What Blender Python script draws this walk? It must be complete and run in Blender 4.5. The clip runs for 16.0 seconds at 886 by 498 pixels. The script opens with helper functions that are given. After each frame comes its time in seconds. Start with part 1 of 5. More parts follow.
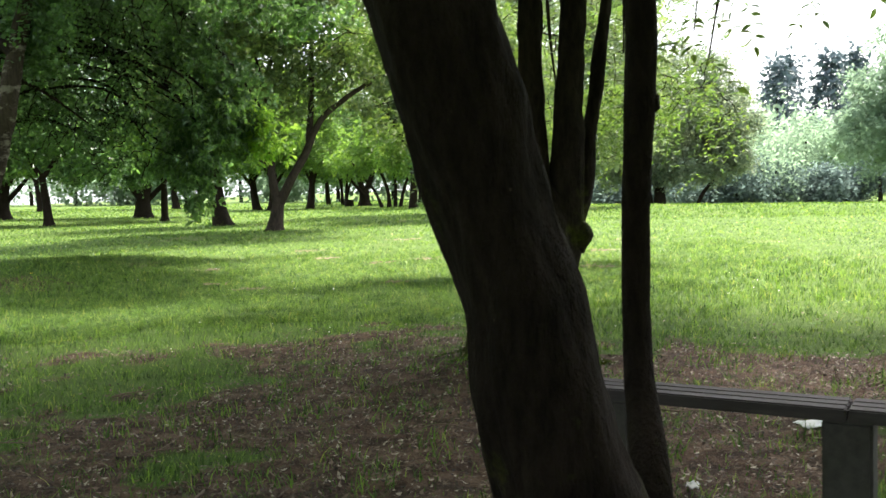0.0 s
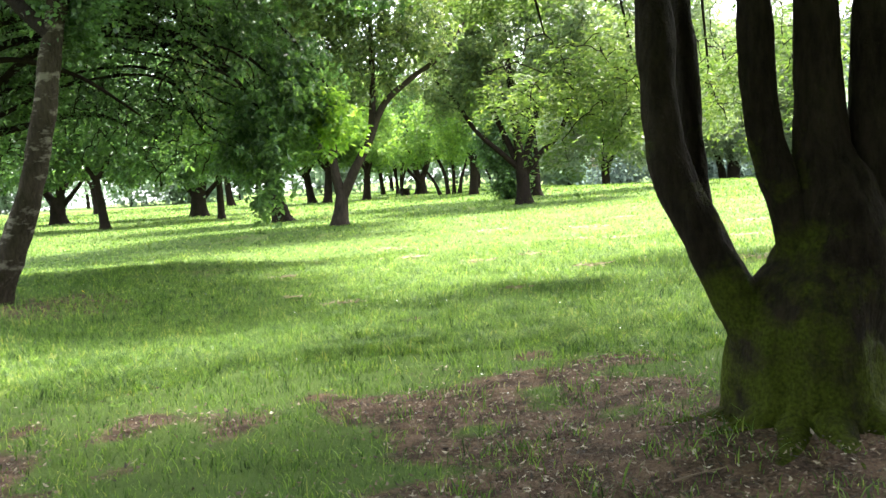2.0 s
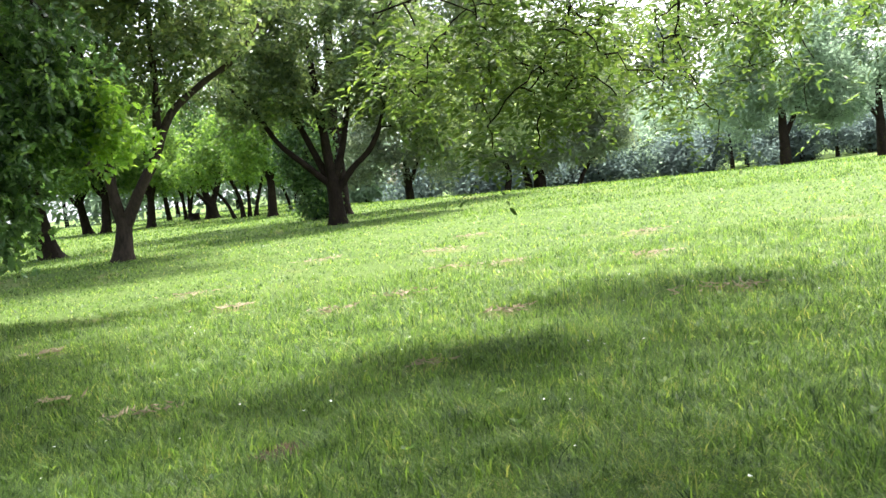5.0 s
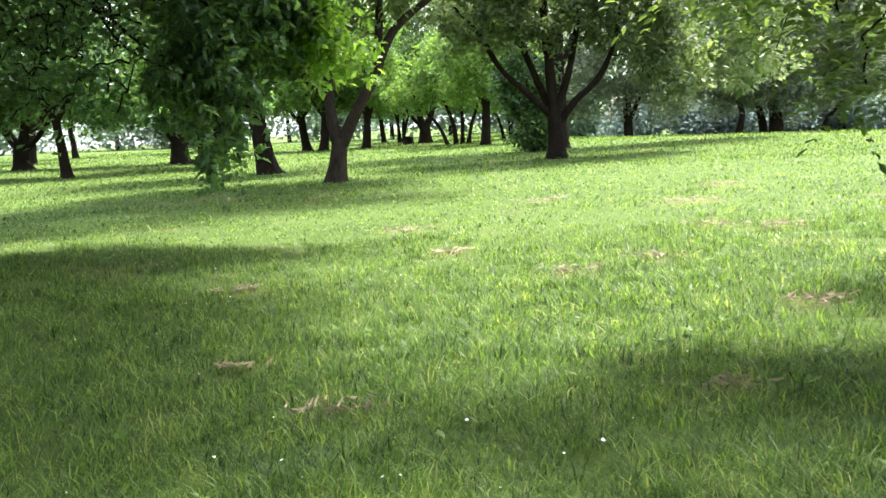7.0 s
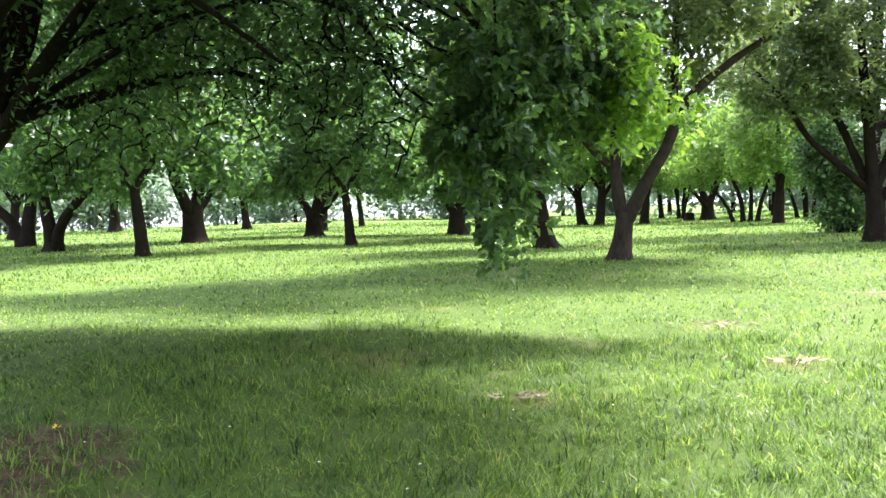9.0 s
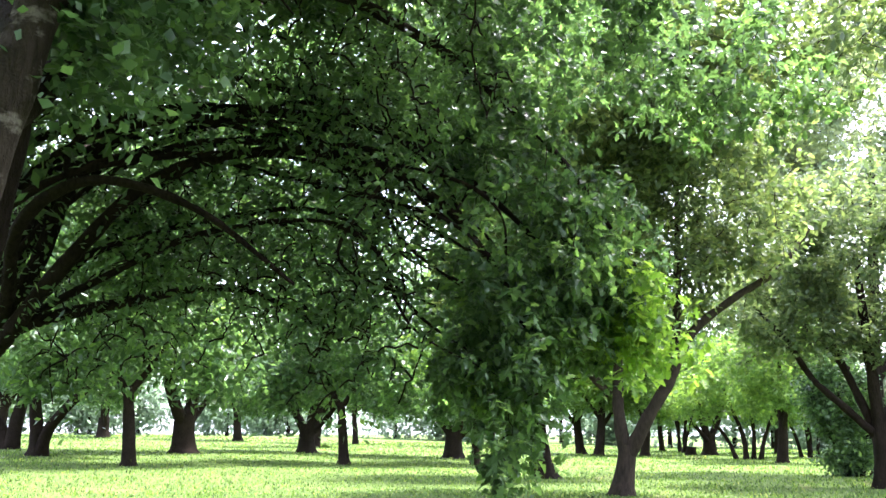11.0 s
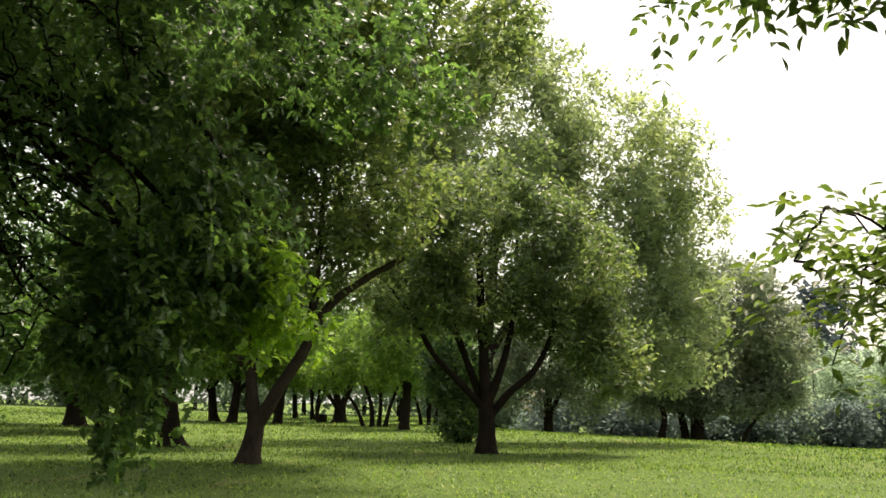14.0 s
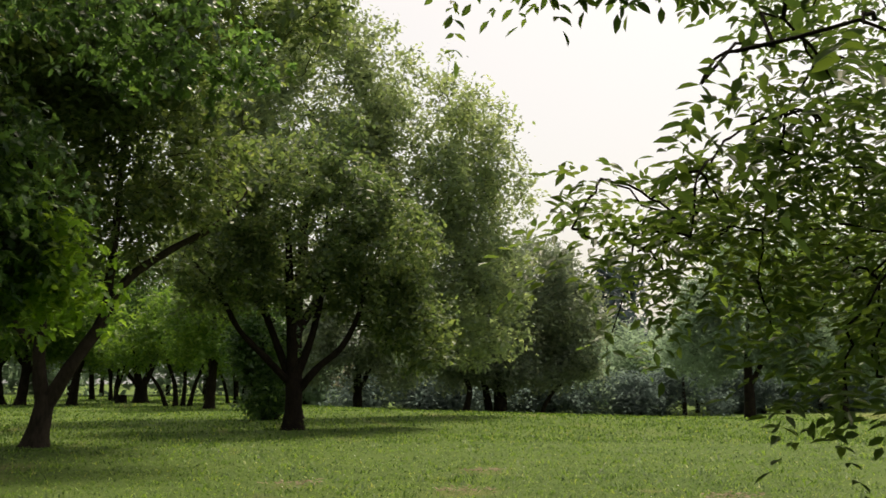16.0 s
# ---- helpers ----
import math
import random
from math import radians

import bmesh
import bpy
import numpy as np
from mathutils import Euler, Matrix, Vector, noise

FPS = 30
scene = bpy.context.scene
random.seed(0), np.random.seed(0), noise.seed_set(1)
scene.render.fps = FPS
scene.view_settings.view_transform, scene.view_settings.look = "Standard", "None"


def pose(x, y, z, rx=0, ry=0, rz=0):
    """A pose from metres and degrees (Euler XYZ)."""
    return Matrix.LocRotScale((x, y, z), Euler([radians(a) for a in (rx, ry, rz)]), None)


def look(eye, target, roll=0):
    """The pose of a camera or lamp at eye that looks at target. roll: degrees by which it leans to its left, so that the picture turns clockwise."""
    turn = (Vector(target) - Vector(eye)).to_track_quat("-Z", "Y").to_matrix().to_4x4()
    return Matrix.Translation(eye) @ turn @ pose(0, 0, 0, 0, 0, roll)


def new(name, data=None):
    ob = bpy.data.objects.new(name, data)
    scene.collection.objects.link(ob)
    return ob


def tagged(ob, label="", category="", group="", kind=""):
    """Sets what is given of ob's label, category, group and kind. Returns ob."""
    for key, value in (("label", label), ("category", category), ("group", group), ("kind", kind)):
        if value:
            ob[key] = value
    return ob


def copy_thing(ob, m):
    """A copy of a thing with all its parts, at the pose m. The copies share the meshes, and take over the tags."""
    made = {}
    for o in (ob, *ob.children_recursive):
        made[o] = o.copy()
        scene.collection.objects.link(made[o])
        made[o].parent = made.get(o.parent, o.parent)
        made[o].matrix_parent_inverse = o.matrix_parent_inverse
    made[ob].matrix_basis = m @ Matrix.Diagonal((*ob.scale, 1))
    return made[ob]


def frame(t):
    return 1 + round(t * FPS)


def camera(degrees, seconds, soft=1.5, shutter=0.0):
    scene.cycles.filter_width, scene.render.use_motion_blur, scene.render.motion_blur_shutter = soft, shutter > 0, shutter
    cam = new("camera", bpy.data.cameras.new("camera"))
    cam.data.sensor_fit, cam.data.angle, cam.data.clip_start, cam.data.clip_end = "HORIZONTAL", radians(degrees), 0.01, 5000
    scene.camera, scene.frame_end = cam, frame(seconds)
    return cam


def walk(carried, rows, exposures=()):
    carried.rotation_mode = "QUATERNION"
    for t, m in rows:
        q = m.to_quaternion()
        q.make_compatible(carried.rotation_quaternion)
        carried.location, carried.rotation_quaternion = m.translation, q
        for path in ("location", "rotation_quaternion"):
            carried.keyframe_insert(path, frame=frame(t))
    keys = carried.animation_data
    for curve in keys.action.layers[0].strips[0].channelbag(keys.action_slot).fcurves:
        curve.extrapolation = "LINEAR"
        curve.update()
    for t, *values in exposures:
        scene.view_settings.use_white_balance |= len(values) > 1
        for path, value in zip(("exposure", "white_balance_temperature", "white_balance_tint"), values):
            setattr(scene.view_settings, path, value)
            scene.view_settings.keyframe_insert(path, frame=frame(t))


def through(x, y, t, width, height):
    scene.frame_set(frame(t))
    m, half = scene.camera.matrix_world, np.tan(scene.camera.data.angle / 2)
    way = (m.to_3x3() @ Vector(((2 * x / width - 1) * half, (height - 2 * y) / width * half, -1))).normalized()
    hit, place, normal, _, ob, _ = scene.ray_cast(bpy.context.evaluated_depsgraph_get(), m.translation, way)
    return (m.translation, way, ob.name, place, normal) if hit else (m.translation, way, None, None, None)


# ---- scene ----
cam = camera(51.9, 16.0, soft=1.5, shutter=0.15)
PATH = [
    (0, (-0.089, 0.127, 1.284), (-0.075, 2.123, 1.152), -2.1),
    (0.5, (-0.268, 0.623, 1.242), (-0.334, 2.609, 1.021), -1.9),
    (1, (-0.492, 1.162, 1.3), (-0.574, 3.15, 1.095), -3.4),
    (1.5, (-0.688, 1.762, 1.326), (-0.838, 3.747, 1.141), -4.9),
    (2, (-0.942, 2.341, 1.329), (-1.041, 4.333, 1.172), -4.7),
    (2.5, (-1.071, 3.038, 1.292), (-0.995, 5.034, 1.196), -4.6),
    (3, (-1.155, 3.713, 1.292), (-0.961, 5.699, 1.159), -5.7),
    (5.3, (-1.634, 6.465, 1.355), (-1.279, 8.426, 1.184), -6.9),
    (5.5, (-1.658, 6.663, 1.37), (-1.348, 8.628, 1.164), -5.6),
    (6, (-1.74, 7.137, 1.362), (-1.555, 9.115, 1.134), -5.1),
    (6.5, (-1.777, 7.582, 1.334), (-1.725, 9.563, 1.063), -5.2),
    (7, (-1.812, 8.047, 1.348), (-1.912, 10.026, 1.079), -3.7),
    (7.5, (-1.907, 8.506, 1.325), (-2.007, 10.489, 1.088), -0.4),
    (7.8, (-1.984, 8.776, 1.329), (-2.174, 10.756, 1.119), -1.5),
    (8, (-2.037, 9.007, 1.311), (-2.308, 10.982, 1.142), -2.1),
    (8.5, (-2.208, 9.452, 1.342), (-2.638, 11.401, 1.222), -2.5),
    (9, (-2.417, 9.755, 1.339), (-3.082, 11.64, 1.262), -2.5),
    (11.5, (-2.517, 9.846, 1.461), (-3.143, 11.693, 1.902), 0.9),
    (12, (-2.486, 9.871, 1.492), (-2.981, 11.766, 1.896), 1.1),
    (12.5, (-2.451, 9.775, 1.508), (-2.759, 11.721, 1.853), 0.7),
    (13, (-2.47, 9.688, 1.498), (-2.607, 11.652, 1.849), 0.2),
    (13.5, (-2.408, 9.664, 1.514), (-2.417, 11.633, 1.866), 0.4),
    (14, (-2.345, 9.646, 1.494), (-2.241, 11.615, 1.831), 0.8),
    (14.5, (-2.301, 9.7, 1.516), (-2.095, 11.663, 1.838), 0.8),
    (15, (-2.278, 9.675, 1.503), (-1.999, 11.629, 1.824), 0.7),
    (15.5, (-2.248, 9.645, 1.471), (-1.889, 11.589, 1.777), 0.2),
    (16, (-2.238, 9.666, 1.444), (-1.729, 11.579, 1.734), -0.2),
]
walk(cam, [(t, look(eye, target, roll)) for t, eye, target, roll in PATH],
     [(0, 1.85, 6500, 10), (0.5, 2.3, 6500, 12), (1.0, 2.8, 6400, 14), (1.5, 2.75, 6500, 12), (2.5, 2.25, 6500, 10), (3.1, 1.95, 6400, 11), (5.5, 1.88, 6300, 15), (9, 2.2, 6100, 18), (11.5, 2.65, 5900, 24),
      (12.5, 1.9, 6400, 18), (13, 1.4, 6900, 17), (14, 0.75, 7700, 12), (14.5, 0.5, 7900, 11), (16, -0.04, 7700, 11)])

# ---- world, sun, exposure ----
SUN_EL, SUN_AZ = radians(66), radians(46)      # azimuth from +y towards +x
world = bpy.data.worlds.new("sky")
scene.world = world
world.use_nodes = True
wn = world.node_tree
wn.nodes.clear()
sky = wn.nodes.new("ShaderNodeTexSky")
sky.sky_type = "NISHITA"
sky.sun_disc = False
sky.sun_elevation, sky.sun_rotation = SUN_EL, SUN_AZ
sky.air_density, sky.dust_density, sky.ozone_density = 1.0, 6.0, 0.6
haze = wn.nodes.new("ShaderNodeMixRGB")
haze.inputs[0].default_value = 0.33
haze.inputs[2].default_value = (10.2, 10.6, 11.0, 1)
bgd = wn.nodes.new("ShaderNodeBackground")
bgd.inputs[1].default_value = 0.15
wout = wn.nodes.new("ShaderNodeOutputWorld")
wn.links.new(sky.outputs[0], haze.inputs[1])
wn.links.new(haze.outputs[0], bgd.inputs[0])
wn.links.new(bgd.outputs[0], wout.inputs[0])
sun = new("sun", bpy.data.lights.new("sun", "SUN"))
sun.data.energy, sun.data.angle, sun.data.color = 4.3, radians(12), (1.0, 0.96, 0.88)
sun_dir = Vector((math.sin(SUN_AZ) * math.cos(SUN_EL), math.cos(SUN_AZ) * math.cos(SUN_EL), math.sin(SUN_EL)))
sun.matrix_world = look(sun_dir * 60, (0, 0, 0))
rng = np.random.default_rng(7)


# ---- small tools ----
def vnoise(p, seed=0):
    """Smooth value noise in -1..1 of an (n, 3) array."""
    p = np.asarray(p, float)
    i = np.floor(p).astype(np.int64)
    f = p - i
    f = f * f * (3 - 2 * f)

    def h(a):
        n = a[:, 0] * 374761393 + a[:, 1] * 668265263 + a[:, 2] * 2147483647 + seed * 1274126177
        n = (n ^ (n >> 13)) * 1274126177
        n = n ^ (n >> 16)
        return (n & 65535) / 32767.5 - 1
    out = 0
    for dx in (0, 1):
        for dy in (0, 1):
            for dz in (0, 1):
                w = (f[:, 0] if dx else 1 - f[:, 0]) * (f[:, 1] if dy else 1 - f[:, 1]) * (f[:, 2] if dz else 1 - f[:, 2])
                out = out + w * h(i + np.array([dx, dy, dz]))
    return out


def noise2(x, y, s, seed=0):
    return vnoise(np.stack([np.asarray(x) / s, np.asarray(y) / s, np.zeros_like(np.asarray(x, float)) + 0.37], 1), seed)


def smooth(a, b, x):
    u = np.clip((np.asarray(x, float) - a) / (b - a), 0, 1)
    return u * u * (3 - 2 * u)


def height(x, y):
    """Ground height: nearly flat, a slow rise far to the west, a brow to the east, a root mound under the many-stemmed tree."""
    x, y = np.atleast_1d(np.asarray(x, float)), np.atleast_1d(np.asarray(y, float))
    z = 0.22 * smooth(4.5, 6.9, -x) * smooth(8, 12, y) * (1 - smooth(17, 25, y)) + 0.48 * smooth(12, 36, -x) * smooth(15, 35, y) + 0.6 * smooth(36, 65, -x)
    z = z - 2.2 * smooth(-4, 34, 0.848 * (x - 15) + 0.53 * (y - 49)) * smooth(0, 12, x)
    z = z + 0.10 * np.exp(-((x - 0.52) ** 2 + (y - 6.6) ** 2) / 0.8)
    z = z + 0.06 * np.exp(-((x - 0.4) ** 2 + (y - 2.8) ** 2) / 0.35)
    z = z + 0.018 * noise2(x, y, 0.9, 3) + 0.03 * noise2(x, y, 4.0, 4)
    return z


DRY = [(-2.56, 12.3, .22), (-.72, 12.3, .16), (-.2, 16.5, .3), (-1.08, 15.9, .25), (1.43, 18.2, .35), (.7, 18.6, .3), (-2.2, 17.6, .25), (-4.0, 16.0, .2),
       (2.3, 13.6, .4), (.4, 14.2, .25), (3.0, 17.0, .35), (1.2, 21.5, .4), (-2.9, 19.8, .3), (-.9, 23.0, .35), (4.2, 20.0, .4), (2.2, 24.0, .4), (-3.3, 13.2, .15)]


def soil_at(x, y):
    """How bare the ground is, 0 (grass) to 1 (soil)."""
    x, y = np.asarray(x, float), np.asarray(y, float)
    d = np.hypot((x + 0.5) / 4.6, (y - 4.0) / 3.9)
    n = 0.6 * noise2(x, y, 1.1, 5) + 0.4 * noise2(x, y, 0.35, 6)
    s = smooth(-0.25, 0.3, 0.72 - d + 0.95 * n)
    d2 = np.hypot((x - 2.1) / 1.3, (y - 5.6) / 1.5)
    s = np.maximum(s, smooth(-0.2, 0.3, 0.75 - d2 + 0.35 * n))
    s = np.maximum(s, smooth(-0.2, 0.3, 0.8 - np.hypot((x + 6.6) / 2.2, (y - 12.9) / 1.8) + 0.6 * n) * 0.6)
    s = np.maximum(s, np.exp(-((x + 1.72) ** 2 + (y - 10.9) ** 2) / 0.03))
    return s


def dry_at(x, y):
    x, y = np.asarray(x, float), np.asarray(y, float)
    s = np.zeros_like(x)
    for a, b, r in DRY:
        s = np.maximum(s, np.exp(-((x - a) ** 2 / (r * r) + (y - b) ** 2 / (r * r * 0.5))) * (0.75 + 0.4 * noise2(x, y, 0.12, 9)))
    s = np.maximum(s, 0.7 * smooth(0.45, 0.8, noise2(x, y, 1.3, 11) * 0.6 + noise2(x, y, 0.5, 12) * 0.5) * smooth(8, 12, y))
    return np.clip(s, 0, 1)


def mesh_of(name, verts, faces, mat, smooth_shade=False, attrs=None):
    """A mesh from an (n, 3) array and an (m, k) array of k-sided faces, or a list of such arrays."""
    faces = faces if isinstance(faces, list) else [faces]
    me = bpy.data.meshes.new(name)
    me.vertices.add(len(verts))
    me.vertices.foreach_set("co", np.asarray(verts, np.float32).ravel())
    loops = np.concatenate([f.ravel() for f in faces]).astype(np.int32)
    tot = np.concatenate([np.full(len(f), f.shape[1], np.int32) for f in faces])
    start = np.concatenate([[0], np.cumsum(tot)[:-1]]).astype(np.int32)
    me.loops.add(len(loops))
    me.loops.foreach_set("vertex_index", loops)
    me.polygons.add(len(tot))
    me.polygons.foreach_set("loop_start", start)
    me.polygons.foreach_set("loop_total", tot)
    if smooth_shade:
        me.polygons.foreach_set("use_smooth", np.ones(len(tot), bool))
    for key, val in (attrs or {}).items():
        me.attributes.new(key, "FLOAT", "POINT").data.foreach_set("value", np.asarray(val, np.float32))
    me.update(calc_edges=True)
    me.validate()
    me.materials.append(mat)
    return me


def part(name, me, parent, label=""):
    ob = new(name, me)
    ob.parent = parent
    return tagged(ob, label) if label else ob


def thing(name, at, label, category, group=""):
    ob = new(name)
    ob.location = at
    return tagged(ob, label, category, group)


# ---- materials ----
def mat_new(name):
    m = bpy.data.materials.new(name)
    m.use_nodes = True
    nt = m.node_tree
    nt.nodes.clear()
    return m, nt, nt.nodes.new("ShaderNodeOutputMaterial")


def node(nt, kind, **inputs):
    n = nt.nodes.new(kind)
    for k, v in inputs.items():
        n.inputs[k.replace("_", " ")].default_value = v
    return n


def ramp(nt, fac, stops):
    r = nt.nodes.new("ShaderNodeValToRGB")
    while len(r.color_ramp.elements) < len(stops):
        r.color_ramp.elements.new(0.5)
    for e, (p, c) in zip(r.color_ramp.elements, stops):
        e.position, e.color = p, (*c, 1)
    nt.links.new(fac, r.inputs[0])
    return r.outputs[0]


def noise_tex(nt, vec, scale, detail=4, rough=0.55):
    n = nt.nodes.new("ShaderNodeTexNoise")
    n.inputs["Scale"].default_value, n.inputs["Detail"].default_value, n.inputs["Roughness"].default_value = scale, detail, rough
    nt.links.new(vec, n.inputs["Vector"])
    return n.outputs[0]


def mix(nt, fac, a, b, kind="MIX"):
    n = nt.nodes.new("ShaderNodeMixRGB")
    n.blend_type = kind
    for i, v in enumerate((fac, a, b)):
        if isinstance(v, (int, float)):
            n.inputs[i].default_value = v
        elif isinstance(v, tuple):
            n.inputs[i].default_value = (*v, 1)
        else:
            nt.links.new(v, n.inputs[i])
    return n.outputs[0]


def leaf_material(name, stops, through=0.5, gloss=0.45, drift=0.35, each=0.55, clump=2.4, tint=(1.85, 1.9, 0.9), shine=0.35):
    """Leaves: colour varies from leaf to leaf and slowly over the crown; light shines through."""
    m, nt, out = mat_new(name)
    geo = nt.nodes.new("ShaderNodeNewGeometry")
    slow = mix(nt, 0.45, noise_tex(nt, geo.outputs["Position"], drift, 3), noise_tex(nt, geo.outputs["Position"], clump, 2))
    add = nt.nodes.new("ShaderNodeMath")
    add.operation = "MULTIPLY_ADD"
    nt.links.new(geo.outputs["Random Per Island"], add.inputs[0])
    add.inputs[1].default_value = each
    sub = nt.nodes.new("ShaderNodeMath")
    sub.operation = "MULTIPLY_ADD"
    nt.links.new(slow, sub.inputs[0])
    sub.inputs[1].default_value, sub.inputs[2].default_value = 1.5, -0.25 - each / 2
    nt.links.new(sub.outputs[0], add.inputs[2])
    col = ramp(nt, add.outputs[0], stops)
    p = node(nt, "ShaderNodeBsdfPrincipled", Roughness=gloss)
    p.inputs["Specular IOR Level"].default_value = shine
    nt.links.new(col, p.inputs["Base Color"])
    tr = nt.nodes.new("ShaderNodeBsdfTranslucent")
    nt.links.new(mix(nt, 1.0, col, tint, "MULTIPLY"), tr.inputs[0])
    ms = nt.nodes.new("ShaderNodeMixShader")
    ms.inputs[0].default_value = through
    nt.links.new(p.outputs[0], ms.inputs[1])
    nt.links.new(tr.outputs[0], ms.inputs[2])
    nt.links.new(ms.outputs[0], out.inputs[0])
    return m


LEAF_OAK = leaf_material("leaf_oak", [(0.0, (0.026, 0.0546, 0.0338)), (0.45, (0.0585, 0.112, 0.0546)), (0.75, (0.101, 0.182, 0.0728)), (1.0, (0.195, 0.312, 0.091))], 0.48, 0.36)
LEAF_ASH = leaf_material("leaf_ash", [(0.0, (0.03, 0.057, 0.028)), (0.5, (0.07, 0.113, 0.041)), (1.0, (0.15, 0.2, 0.054))], 0.52, 0.42, tint=(1.85, 1.95, 0.9))
LEAF_WILLOW = leaf_material("leaf_grey_green", [(0.0, (0.042, 0.07, 0.05)), (0.5, (0.09, 0.13, 0.075)), (1.0, (0.19, 0.23, 0.11))], 0.5, drift=0.22)
LEAF_FRESH = leaf_material("leaf_fresh", [(0.0, (0.048, 0.096, 0.0312)), (0.5, (0.0936, 0.168, 0.0456)), (1.0, (0.18, 0.258, 0.06))], 0.55)
LEAF_DULL = leaf_material("leaf_dull_green", [(0.0, (0.0378, 0.0621, 0.0378)), (0.5, (0.0837, 0.124, 0.0607)), (1.0, (0.182, 0.216, 0.0918))], 0.5)
# sunlight on the oak's tip, put into a brighter lime leaf colour
LEAF_LIME_SUNLIT = leaf_material("leaf_lime_sunlit", [(0.0, (0.06, 0.125, 0.028)), (0.5, (0.125, 0.225, 0.045)), (1.0, (0.27, 0.39, 0.075))], 0.58, 0.36)
# meadow-edge leaves, haze mixed into the base colour
LEAF_HAZE_TINT = leaf_material("leaf_haze_tint", [(0.0, (0.0975, 0.13, 0.111)), (0.5, (0.156, 0.192, 0.146)), (1.0, (0.247, 0.273, 0.189))], 0.5, clump=1.4, tint=(1.5, 1.55, 1.1), shine=0.15)
# grey-green leaves of the tall tree, paled to carry the haze before it
LEAF_PALE_HAZE = leaf_material("leaf_pale_haze", [(0.0, (0.105, 0.145, 0.125)), (0.5, (0.175, 0.22, 0.175)), (1.0, (0.28, 0.315, 0.21))], 0.6, drift=0.2, clump=1.6)
# far leaves, whitened in the base colour to imitate distance haze
LEAF_FAR_HAZE = leaf_material("leaf_far_haze", [(0.0, (0.15, 0.2, 0.165)), (0.5, (0.19, 0.25, 0.19)), (1.0, (0.23, 0.29, 0.21))], 0.7, 0.9, 0.06, clump=0.5, tint=(1.35, 1.45, 1.2), shine=0.05)
# shade under the far trees, painted as a darker bluish leaf
LEAF_THICKET_SHADE = leaf_material("leaf_thicket_shade", [(0.0, (0.075, 0.1, 0.1)), (0.5, (0.1, 0.13, 0.125)), (1.0, (0.13, 0.165, 0.145))], 0.65, 0.9, 0.1, clump=0.8, tint=(1.3, 1.4, 1.3), shine=0.03)
LEAF_CONIFER = leaf_material("leaf_conifer", [(0.0, (0.05, 0.075, 0.085)), (1.0, (0.09, 0.12, 0.135))], 0.2, 0.6, 0.06, tint=(1.2, 1.3, 1.3))
LEAF_PINK = leaf_material("leaf_pink_blossom", [(0.0, (0.2, 0.17, 0.2)), (1.0, (0.36, 0.3, 0.35))], 0.4, 0.6, 0.2)
GRASS = leaf_material("grass_blades", [(0.0, (0.013, 0.03, 0.009)), (0.3, (0.048, 0.092, 0.026)), (0.6, (0.09, 0.162, 0.037)), (0.88, (0.165, 0.255, 0.058)), (1.0, (0.27, 0.29, 0.105))], 0.46, 0.42, 2.2, 0.85, clump=7.0, tint=(1.9, 1.9, 1.0), shine=0.22)


